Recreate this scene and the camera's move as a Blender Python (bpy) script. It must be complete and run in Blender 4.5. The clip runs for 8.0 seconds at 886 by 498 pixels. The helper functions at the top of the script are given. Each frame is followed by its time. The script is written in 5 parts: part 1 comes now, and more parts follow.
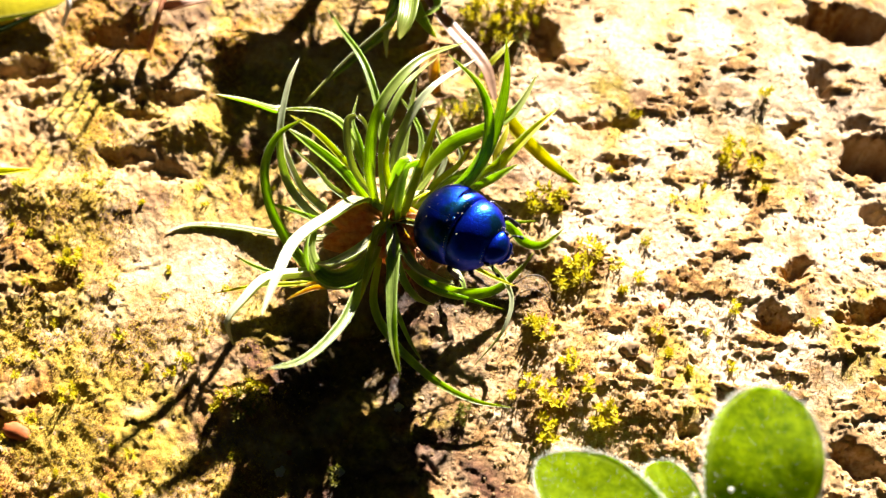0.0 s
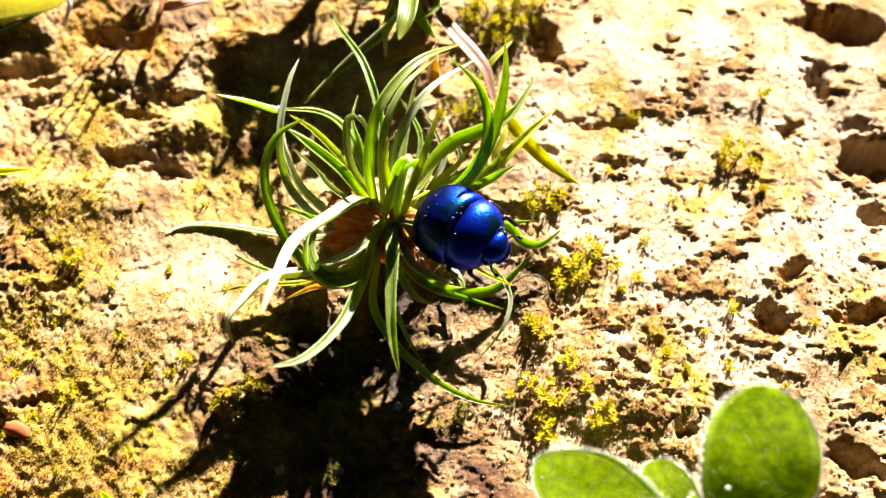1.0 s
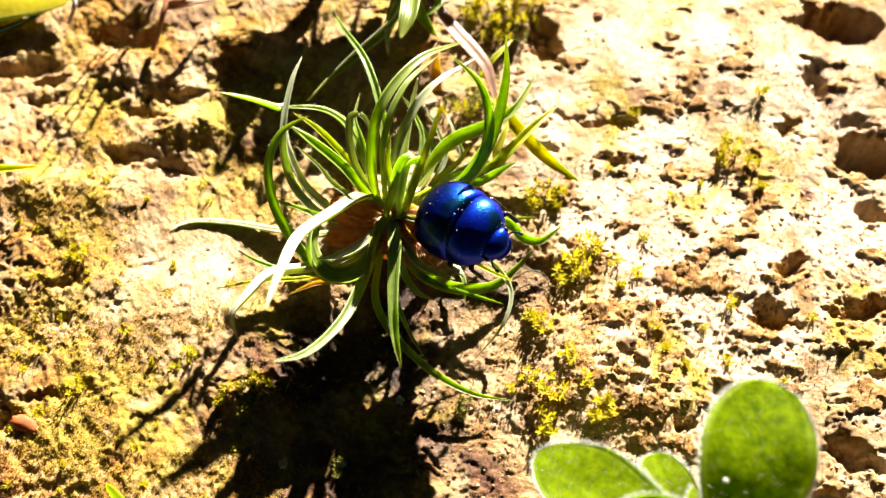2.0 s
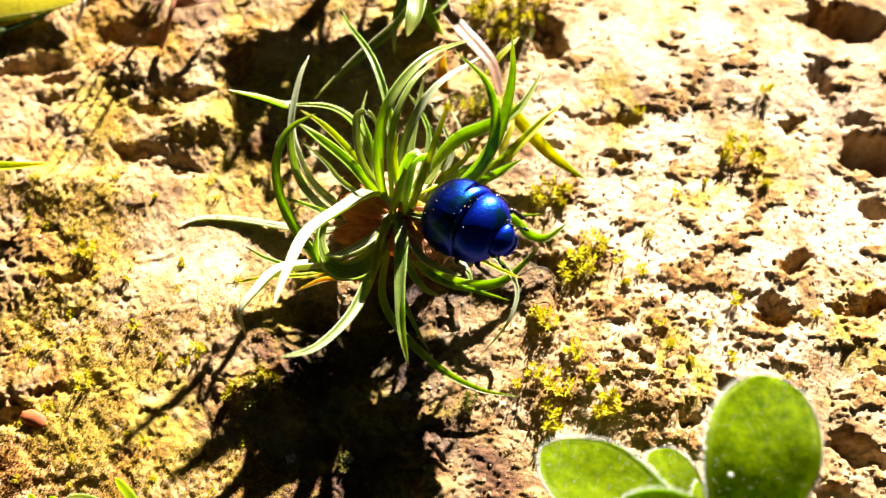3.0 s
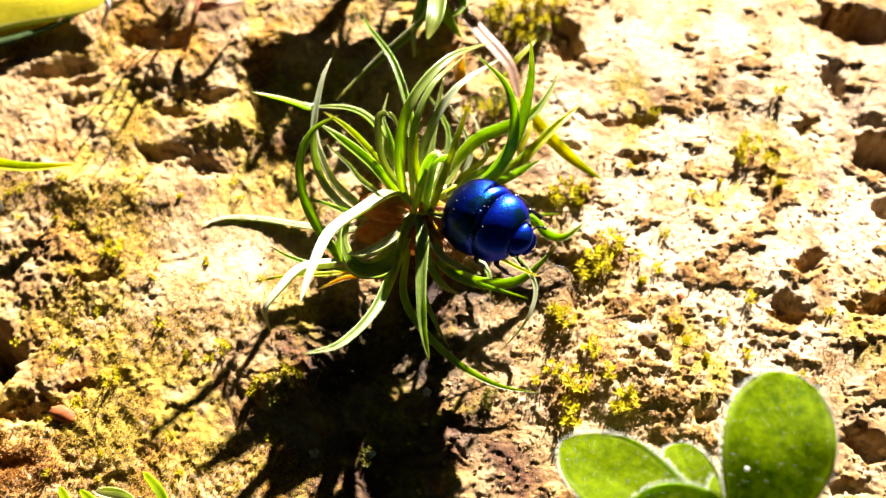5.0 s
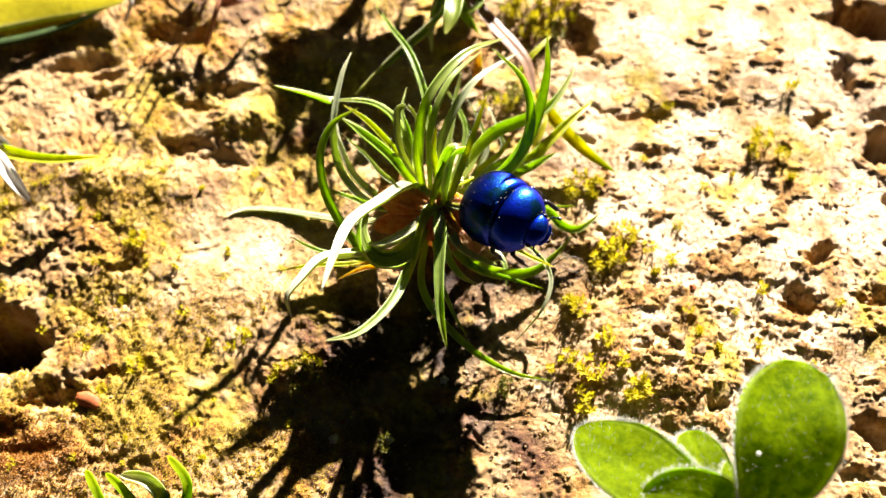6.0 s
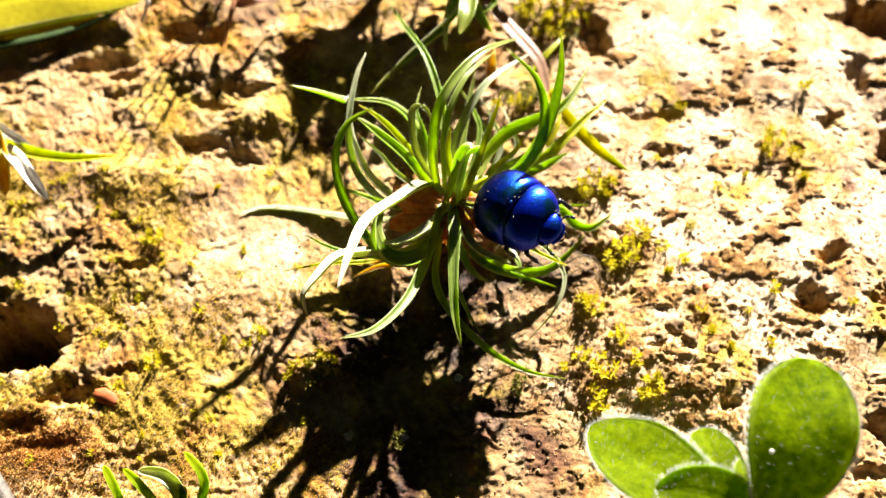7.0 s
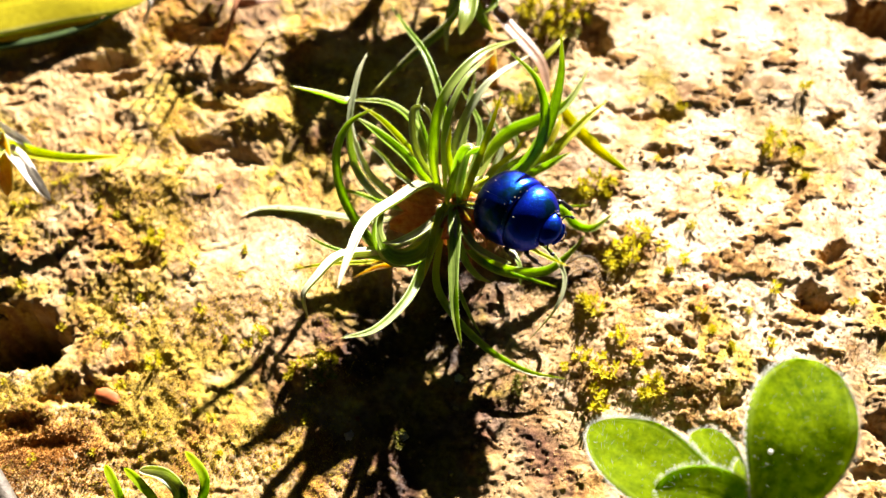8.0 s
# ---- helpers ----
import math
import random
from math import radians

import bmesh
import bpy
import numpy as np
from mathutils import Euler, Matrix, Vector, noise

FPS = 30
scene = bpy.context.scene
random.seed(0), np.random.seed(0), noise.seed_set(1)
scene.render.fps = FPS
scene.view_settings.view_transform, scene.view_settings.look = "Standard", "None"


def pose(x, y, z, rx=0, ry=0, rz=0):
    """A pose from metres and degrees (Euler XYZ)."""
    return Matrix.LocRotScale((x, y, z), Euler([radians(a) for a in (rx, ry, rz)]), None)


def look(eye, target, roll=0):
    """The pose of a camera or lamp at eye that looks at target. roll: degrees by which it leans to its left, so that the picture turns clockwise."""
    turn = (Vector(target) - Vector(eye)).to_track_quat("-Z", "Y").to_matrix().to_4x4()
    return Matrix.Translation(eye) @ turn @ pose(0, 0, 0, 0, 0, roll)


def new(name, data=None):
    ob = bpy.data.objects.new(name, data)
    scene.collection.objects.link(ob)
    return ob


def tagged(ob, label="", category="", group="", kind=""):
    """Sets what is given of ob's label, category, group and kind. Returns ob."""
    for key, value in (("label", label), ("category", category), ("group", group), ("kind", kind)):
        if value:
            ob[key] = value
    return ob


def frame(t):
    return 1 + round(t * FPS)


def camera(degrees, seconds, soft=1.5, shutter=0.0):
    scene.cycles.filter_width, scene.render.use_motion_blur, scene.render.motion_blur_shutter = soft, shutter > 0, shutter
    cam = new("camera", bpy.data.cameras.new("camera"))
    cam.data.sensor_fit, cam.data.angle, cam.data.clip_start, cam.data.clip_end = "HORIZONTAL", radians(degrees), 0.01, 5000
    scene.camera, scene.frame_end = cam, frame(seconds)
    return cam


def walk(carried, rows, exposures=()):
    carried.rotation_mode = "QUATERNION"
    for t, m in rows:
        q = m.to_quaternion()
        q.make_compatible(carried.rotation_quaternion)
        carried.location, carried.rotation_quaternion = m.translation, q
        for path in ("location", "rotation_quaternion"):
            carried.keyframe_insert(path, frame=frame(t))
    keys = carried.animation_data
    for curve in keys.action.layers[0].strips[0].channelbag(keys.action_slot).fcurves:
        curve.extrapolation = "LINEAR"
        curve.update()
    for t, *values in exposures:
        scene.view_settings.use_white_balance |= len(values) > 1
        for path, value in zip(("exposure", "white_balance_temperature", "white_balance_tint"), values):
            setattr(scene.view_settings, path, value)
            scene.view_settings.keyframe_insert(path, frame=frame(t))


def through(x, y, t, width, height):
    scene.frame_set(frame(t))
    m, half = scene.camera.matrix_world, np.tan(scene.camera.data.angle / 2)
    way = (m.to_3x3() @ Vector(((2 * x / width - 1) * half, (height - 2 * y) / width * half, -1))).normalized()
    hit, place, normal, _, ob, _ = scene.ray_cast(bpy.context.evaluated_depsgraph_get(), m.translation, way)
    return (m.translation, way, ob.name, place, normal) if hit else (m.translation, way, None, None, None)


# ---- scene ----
# All places below are in centimetres; CM turns them into metres where they become objects.
CM = 0.01
cam = camera(43.23, 8.0, soft=1.3)
cam.data.dof.use_dof, cam.data.dof.focus_distance, cam.data.dof.aperture_fstop = True, 14.6 * CM, 17.0
ROWS = [
    (0.0, 0.0000, -7.0280, 13.8151, 26.944, -1.074, 2.114),
    (0.5, -0.0006, -7.0610, 13.8335, 27.039, -1.038, 2.148),
    (1.0, 0.0183, -7.0677, 13.8701, 26.966, -1.064, 2.139),
    (1.5, 0.0177, -7.1067, 13.9507, 26.903, -1.048, 2.140),
    (3.0, -0.0248, -7.2490, 14.0729, 26.856, -0.879, 2.277),
    (3.5, -0.0569, -7.2451, 14.1385, 26.829, -0.798, 2.336),
    (4.0, -0.0545, -7.2947, 14.1560, 26.985, -0.700, 2.353),
    (4.5, -0.1097, -7.3224, 14.2174, 26.893, -0.620, 2.374),
    (6.0, -0.2810, -7.6563, 14.5308, 26.865, -0.139, 2.803),
    (6.5, -0.3193, -7.7291, 14.5950, 26.873, 0.058, 2.949),
    (7.0, -0.3322, -7.7216, 14.6149, 26.854, 0.294, 3.120),
    (7.5, -0.3150, -7.7300, 14.6224, 26.860, 0.485, 3.237),
    (8.0, -0.2592, -7.7319, 14.6488, 26.864, 0.540, 3.268),
]
walk(cam, [(t, pose(CM * x, CM * y, CM * z, rx, ry, rz)) for t, x, y, z, rx, ry, rz in ROWS])

# ---- light: a low, hard sun beyond the plant, a little to its right ----
SUN = Vector((0.29, 1.0, 0.435)).normalized()
world = bpy.data.worlds.new("sky")
world.use_nodes = True
scene.world = world
nt = world.node_tree
sky = nt.nodes.new("ShaderNodeTexSky")
sky.sky_type, sky.sun_disc = "NISHITA", False
sky.sun_elevation, sky.sun_rotation = math.asin(SUN.z), math.atan2(SUN.x, SUN.y)
nt.links.new(sky.outputs[0], nt.nodes["Background"].inputs[0])
nt.nodes["Background"].inputs[1].default_value = 0.0008
lamp = bpy.data.lights.new("sun", "SUN")
lamp.energy, lamp.angle, lamp.color = 5.0, radians(0.9), (1.0, 0.985, 0.93)
new("sun", lamp).matrix_world = look(tuple(SUN * 2), (0, 0, 0))
scene.view_settings.exposure = 3.03
scene.view_settings.use_white_balance = True
scene.view_settings.white_balance_temperature = 7050
scene.view_settings.white_balance_tint = 15


# ---- materials ----
def material(name):
    m = bpy.data.materials.new(name)
    m.use_nodes = True
    return m, m.node_tree, m.node_tree.nodes["Principled BSDF"]


def node(nt, kind, **inputs):
    n = nt.nodes.new(kind)
    for k, v in inputs.items():
        n.inputs[k.replace("_", " ")].default_value = v
    return n


def ramp(nt, fac, *stops):
    r = nt.nodes.new("ShaderNodeValToRGB")
    while len(r.color_ramp.elements) < len(stops):
        r.color_ramp.elements.new(0.5)
    for e, (p, c) in zip(r.color_ramp.elements, stops):
        e.position, e.color = p, (*c, 1) if len(c) == 3 else c
    nt.links.new(fac, r.inputs[0])
    return r.outputs[0]


def blend(nt, fac, a, b, how="MIX"):
    m = nt.nodes.new("ShaderNodeMix")
    m.data_type, m.blend_type = "RGBA", how
    for s, v in ((m.inputs[0], fac), (m.inputs[6], a), (m.inputs[7], b)):
        if isinstance(v, (int, float)):
            s.default_value = v
        elif isinstance(v, tuple):
            s.default_value = (*v, 1)
        else:
            nt.links.new(v, s)
    return m.outputs[2]


def coords(nt):
    return nt.nodes.new("ShaderNodeTexCoord").outputs["Object"]


def grain(nt, scale, detail=5.0, rough=0.6, vec=None):
    """Noise with a grain of about 1 / scale centimetres."""
    n = node(nt, "ShaderNodeTexNoise", Scale=scale / CM, Detail=detail, Roughness=rough)
    nt.links.new(vec or coords(nt), n.inputs["Vector"])
    return n.outputs[0]


def bump(nt, bsdf, height, strength, dist):
    b = node(nt, "ShaderNodeBump", Strength=strength, Distance=dist * CM)
    nt.links.new(height, b.inputs["Height"])
    nt.links.new(b.outputs[0], bsdf.inputs["Normal"])
    return b.outputs[0]


def attribute(nt, name):
    a = nt.nodes.new("ShaderNodeAttribute")
    a.attribute_name = name
    return a.outputs["Fac"]


def soil_material():
    m, nt, b = material("weathered_stone_soil")
    fine, mid = grain(nt, 14, 8, 0.7), grain(nt, 2.2, 6, 0.62)
    base = ramp(nt, mid, (0.30, (0.17, 0.080, 0.022)), (0.46, (0.29, 0.180, 0.078)), (0.64, (0.38, 0.28, 0.155)))
    # Red-brown soil; the mask also carries painted shade of crown and pits.
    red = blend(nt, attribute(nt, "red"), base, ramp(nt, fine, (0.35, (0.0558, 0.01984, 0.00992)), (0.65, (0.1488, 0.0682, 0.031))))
    pale = blend(nt, attribute(nt, "pale"), red, ramp(nt, fine, (0.3, (0.42, 0.295, 0.18)), (0.7, (0.56, 0.455, 0.33))))
    moss = blend(nt, attribute(nt, "moss"), pale, ramp(nt, fine, (0.3, (0.19, 0.120, 0.013)), (0.7, (0.41, 0.30, 0.050))))
    moss = blend(nt, attribute(nt, "rust"), moss, ramp(nt, fine, (0.3, (0.13, 0.048, 0.008)), (0.7, (0.36, 0.175, 0.030))))
    dirt = blend(nt, 0.55, moss, ramp(nt, fine, (0.32, (0.62, 0.42, 0.22)), (0.56, (1.0, 1.0, 1.0))), "MULTIPLY")
    dirt = blend(nt, attribute(nt, "crust"), dirt, ramp(nt, grain(nt, 6, 8, 0.72), (0.34, (0.10, 0.036, 0.007)), (0.5, (0.25, 0.125, 0.030)), (0.66, (0.42, 0.29, 0.12))))
    # Damp soil, and shade below the crown put into the colour.
    wet_shade = attribute(nt, "damp_shade")
    dirt = blend(nt, wet_shade, dirt, blend(nt, 1.0, dirt, (0.30, 0.27, 0.25), "MULTIPLY"))
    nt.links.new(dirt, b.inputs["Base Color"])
    nt.links.new(ramp(nt, wet_shade, (0.0, (0.82, 0.82, 0.82)), (1.0, (0.38, 0.38, 0.38))), b.inputs["Roughness"])
    b.inputs["Specular IOR Level"].default_value = 0.2
    bump(nt, b, grain(nt, 20, 7, 0.75), 0.85, 0.04)
    return m


def leaf_material(name, dark, light, tip, through=0.58, gloss=0.30, ribs=0.7, foot=(0.44, 0.45, 0.12)):
    """Leaf skin with ribs along it, light shining through, a paler edge and a tip of another colour. UV: across, along."""
    m, nt, b = material(name)
    uv = nt.nodes.new("ShaderNodeTexCoord").outputs["UV"]
    sep = nt.nodes.new("ShaderNodeSeparateXYZ")
    nt.links.new(uv, sep.inputs[0])
    rnd = nt.nodes.new("ShaderNodeObjectInfo").outputs["Random"]
    mot = grain(nt, 5, 5, 0.6)
    col = ramp(nt, mot, (0.3, dark), (0.7, light)) if ribs > 0.1 else ramp(nt, grain(nt, 7, 6, 0.72), (0.36, dark), (0.62, light))
    col = blend(nt, ramp(nt, rnd, (0.0, (0, 0, 0)), (1.0, (0.5, 0.5, 0.5))), col, tuple(0.5 * (p + q) for p, q in zip(light, tip)))
    wave = node(nt, "ShaderNodeMath")
    wave.operation = "MULTIPLY"
    nt.links.new(sep.outputs[0], wave.inputs[0])
    wave.inputs[1].default_value = 44.0
    sine = nt.nodes.new("ShaderNodeMath")
    sine.operation = "SINE"
    nt.links.new(wave.outputs[0], sine.inputs[0])
    rib = ramp(nt, sine.outputs[0], (0.0, (0.75, 0.75, 0.75)), (0.8, (1.0, 1.0, 1.0)))
    col = blend(nt, ribs, col, rib, "MULTIPLY")
    col = blend(nt, ramp(nt, sep.outputs[1], (0.72, (0, 0, 0)), (1.0, (0.8, 0.8, 0.8))), col, tip)
    if ribs > 0.2:  # the leaf's foot fades to cream
        col = blend(nt, ramp(nt, sep.outputs[1], (0.04, (0.75, 0.75, 0.75)), (0.30, (0, 0, 0))), col, foot)
    rim = ramp(nt, sep.outputs[0], (0.0, (1, 1, 1)), (0.09, (0, 0, 0)), (0.91, (0, 0, 0)), (1.0, (1, 1, 1)))
    col = blend(nt, blend(nt, 0.6, (0, 0, 0), rim), col, (0.55, 0.60, 0.36) if ribs > 0.1 else (0.40, 0.48, 0.08))
    nt.links.new(col, b.inputs["Base Color"])
    b.inputs["Roughness"].default_value = gloss
    b.inputs["Specular IOR Level"].default_value = 0.4 if ribs > 0.2 else 0.05
    nrm = bump(nt, b, sine.outputs[0] if ribs > 0.2 else grain(nt, 9, 4, 0.6), 0.35, 0.006 if ribs > 0.2 else 0.03)
    tr = nt.nodes.new("ShaderNodeBsdfTranslucent")
    tint = blend(nt, 1.0, col, (1.0, 1.15, 0.35), "MULTIPLY")
    bright = blend(nt, 1.0, tint, (1.8, 1.8, 1.8), "MULTIPLY")
    nt.links.new(bright, tr.inputs[0])
    nt.links.new(nrm, tr.inputs["Normal"])
    mix = nt.nodes.new("ShaderNodeMixShader")
    mix.inputs[0].default_value = through
    nt.links.new(b.outputs[0], mix.inputs[1])
    nt.links.new(tr.outputs[0], mix.inputs[2])
    nt.links.new(mix.outputs[0], nt.nodes["Material Output"].inputs[0])
    return m


def plain_material(name, low, high, scale=8, rough=0.6, metal=0.0, relief=0.01, through=0.0):
    m, nt, b = material(name)
    g = grain(nt, scale, 5, 0.6)
    col = ramp(nt, g, (0.3, low), (0.7, high))
    nt.links.new(col, b.inputs["Base Color"])
    b.inputs["Roughness"].default_value, b.inputs["Metallic"].default_value = rough, metal
    b.inputs["Specular IOR Level"].default_value = 0.25
    if relief:
        bump(nt, b, grain(nt, scale * 3, 4, 0.6), 0.5, relief)
    if through:
        tr = nt.nodes.new("ShaderNodeBsdfTranslucent")
        nt.links.new(col, tr.inputs[0])
        mix = nt.nodes.new("ShaderNodeMixShader")
        mix.inputs[0].default_value = through
        nt.links.new(b.outputs[0], mix.inputs[1])
        nt.links.new(tr.outputs[0], mix.inputs[2])
        nt.links.new(mix.outputs[0], nt.nodes["Material Output"].inputs[0])
    return m


def shell_material():
    """Metallic blue chitin: fine punctures, green-black on its rims by noise and towards its rear."""
    m, nt, b = material("blue_chitin")
    col = ramp(nt, grain(nt, 2.0, 3, 0.5), (0.34, (0.001, 0.026, 0.06)), (0.48, (0.001, 0.024, 0.46)), (0.75, (0.001, 0.011, 0.38)))
    sep = nt.nodes.new("ShaderNodeSeparateXYZ")
    nt.links.new(coords(nt), sep.inputs[0])
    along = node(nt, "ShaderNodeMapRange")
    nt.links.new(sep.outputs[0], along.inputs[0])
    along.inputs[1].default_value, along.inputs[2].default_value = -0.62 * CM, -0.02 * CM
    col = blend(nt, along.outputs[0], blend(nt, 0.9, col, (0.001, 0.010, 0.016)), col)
    nt.links.new(col, b.inputs["Base Color"])
    b.inputs["Metallic"].default_value, b.inputs["Roughness"].default_value = 1.0, 0.36
    b.inputs["Coat Weight"].default_value, b.inputs["Coat Roughness"].default_value = 0.3, 0.22
    b.inputs["Specular Tint"].default_value = (0.02, 0.06, 0.40, 1)
    v = node(nt, "ShaderNodeTexVoronoi", Scale=38 / CM)
    nt.links.new(coords(nt), v.inputs["Vector"])
    pits = ramp(nt, v.outputs["Distance"], (0.0, (0, 0, 0)), (0.45, (1, 1, 1)))
    bump(nt, b, blend(nt, 0.35, pits, grain(nt, 26, 3, 0.6)), 0.55, 0.007)
    return m


def glass_material():
    m, nt, b = material("water")
    b.inputs["Transmission Weight"].default_value, b.inputs["Roughness"].default_value, b.inputs["IOR"].default_value = 1.0, 0.02, 1.33
    return m


SOIL = soil_material()
LEAF_GREEN = leaf_material("plantain_green", (0.125, 0.19, 0.030), (0.27, 0.35, 0.085), (0.2376, 0.2244, 0.0396))
# Whitish for withered leaves; on green ones it paints the sun's glare.
LEAF_WHITE = leaf_material("plantain_bleached_sunlit", (0.22, 0.235, 0.14), (0.36, 0.36, 0.27), (0.4125, 0.375, 0.27), 0.3, 0.35)
LEAF_YELLOW = leaf_material("plantain_yellowing", (0.22, 0.26, 0.012), (0.42, 0.40, 0.025), (0.50, 0.38, 0.03), 0.55)
LEAF_SILVER = leaf_material("plantain_silvery", (0.1872, 0.2232, 0.1152), (0.3312, 0.3528, 0.2376), (0.396, 0.36, 0.2448), 0.4, 0.28)
LEAF_DRY = leaf_material("plantain_withered", (0.34, 0.145, 0.040), (0.60, 0.36, 0.15), (0.36, 0.23, 0.10), 0.6, 0.45, 0.7, (0.42, 0.20, 0.06))
LEAF_FUZZY = leaf_material("fuzzy_leaf", (0.034, 0.090, 0.0006), (0.185, 0.255, 0.0010), (0.23, 0.27, 0.0020), 0.72, 0.7, 0.0)
LEAF_GOLD = leaf_material("fallen_leaf_yellow", (0.2772, 0.2178, 0.0132), (0.4092, 0.3432, 0.0198), (0.198, 0.2376, 0.0198), 0.5, 0.4, 0.15)
SHEATH = plain_material("dry_sheath_brown", (0.44, 0.17, 0.045), (0.70, 0.42, 0.18), 9, 0.4, 0, 0.02, 0.7)
STALK = plain_material("withered_stalk", (0.16, 0.070, 0.035), (0.34, 0.19, 0.11), 5, 0.5, 0, 0.012, 0.4)
WITHERED = plain_material("withered_pink_leaf", (0.20, 0.10, 0.060), (0.36, 0.23, 0.15), 3, 0.4, 0, 0.012, 0.5)
RED_STEM = plain_material("red_brown_stem", (0.20, 0.07, 0.03), (0.36, 0.15, 0.07), 6, 0.5)
MOSS = plain_material("moss_yellow_green", (0.29, 0.255, 0.008), (0.50, 0.415, 0.012), 5, 0.55, 0, 0, 0.5)
# Green underside; the leaf's own shade is put into this near-black tone.
SHADED_GREEN = plain_material("leaf_underside_shaded", (0.008, 0.020, 0.002), (0.020, 0.042, 0.004), 6, 0.9, 0, 0.006, 0.1)
# The plant's shade is put into this darker copy of the moss colour.
MOSS_SHADED = plain_material("moss_olive_shaded", (0.07, 0.077, 0.0084), (0.182, 0.154, 0.021), 5, 0.6, 0, 0, 0.4)
DRY_MOSS = plain_material("dried_moss", (0.21, 0.115, 0.030), (0.48, 0.33, 0.12), 1.5, 0.6, 0, 0, 0.4)
MOSS_FILM = plain_material("yellow_moss_film", (0.30, 0.195, 0.020), (0.56, 0.41, 0.060), 1.5, 0.6, 0, 0, 0.6)
CRUMB = plain_material("stone_crumbs", (0.12, 0.062, 0.022), (0.30, 0.20, 0.105), 3, 0.8, 0, 0.01)
BRICK_RED = plain_material("brick_red_stone", (0.19, 0.042, 0.008), (0.28, 0.075, 0.017), 6, 0.7)
HAIR = plain_material("white_plant_hair", (0.40, 0.40, 0.33), (0.70, 0.70, 0.62), 4, 0.35, 0, 0, 0.5)
PETAL = plain_material("papery_white", (0.4, 0.368, 0.32), (0.592, 0.568, 0.528), 4, 0.5, 0, 0.006, 0.35)
TWIG = plain_material("bleached_twig", (0.022, 0.018, 0.013), (0.085, 0.07, 0.055), 9, 0.6, 0, 0.02)
RUST_MOSS = plain_material("rust_moss", (0.11, 0.040, 0.008), (0.36, 0.165, 0.034), 1.5, 0.6, 0, 0, 0.35)
SHELL = shell_material()
LEG = plain_material("black_chitin", (0.006, 0.006, 0.012), (0.02, 0.02, 0.035), 8, 0.3, 0.4)
ROOTLET = plain_material("dark_rootlet", (0.03, 0.02, 0.015), (0.10, 0.07, 0.05), 8, 0.4)
WATER = glass_material()


# ---- shaping helpers ----
BASES = {}


def thing(name, base, label, category, group=""):
    ob = new(name)
    ob.location = [CM * v for v in base]
    BASES[ob.name] = Vector(base)
    return tagged(ob, label, category, group)


def shape(name, verts, faces, mat, base=(0, 0, 0), uvs=None, smooth=True, crease=0):
    """A mesh object from places in centimetres, about the base."""
    me = bpy.data.meshes.new(name)
    bx, by, bz = base
    me.from_pydata([(CM * (x - bx), CM * (y - by), CM * (z - bz)) for x, y, z in verts], [], faces)
    if uvs:
        layer = me.uv_layers.new(name="UVMap")
        flat = np.array(uvs, dtype=np.float32)
        loops = np.empty(len(me.loops), dtype=np.int32)
        me.loops.foreach_get("vertex_index", loops)
        layer.data.foreach_set("uv", flat[loops].ravel())
    me.materials.append(mat)
    if smooth:
        me.polygons.foreach_set("use_smooth", [True] * len(me.polygons))
    me.update()
    if crease:
        me.set_sharp_from_angle(angle=radians(crease))
    return new(name, me)


def part(name, geo, mat, parent, label="", root=None, smooth=True, crease=0):
    """One mesh under a thing; geo is (verts, faces) or (verts, faces, uvs), in the centimetres of the place."""
    base = BASES[(root or parent).name]
    ob = shape(name, geo[0], geo[1], mat, base, geo[2] if len(geo) > 2 else None, smooth, crease)
    ob.parent = parent
    return tagged(ob, label) if label else ob


def curve(points, n):
    """n + 1 places along a smooth line through the points, evenly in its parameter."""
    pts = [Vector(p) for p in points]
    pts = [2 * pts[0] - pts[1]] + pts + [2 * pts[-1] - pts[-2]]
    k, out = len(pts) - 3, []
    for i in range(n + 1):
        u = i / n * k
        j = min(int(u), k - 1)
        t = u - j
        a, b, c, d = pts[j:j + 4]
        out.append(0.5 * (2 * b + (c - a) * t + (2 * a - 5 * b + 4 * c - d) * t * t + (3 * b - a - 3 * c + d) * t ** 3))
    return out


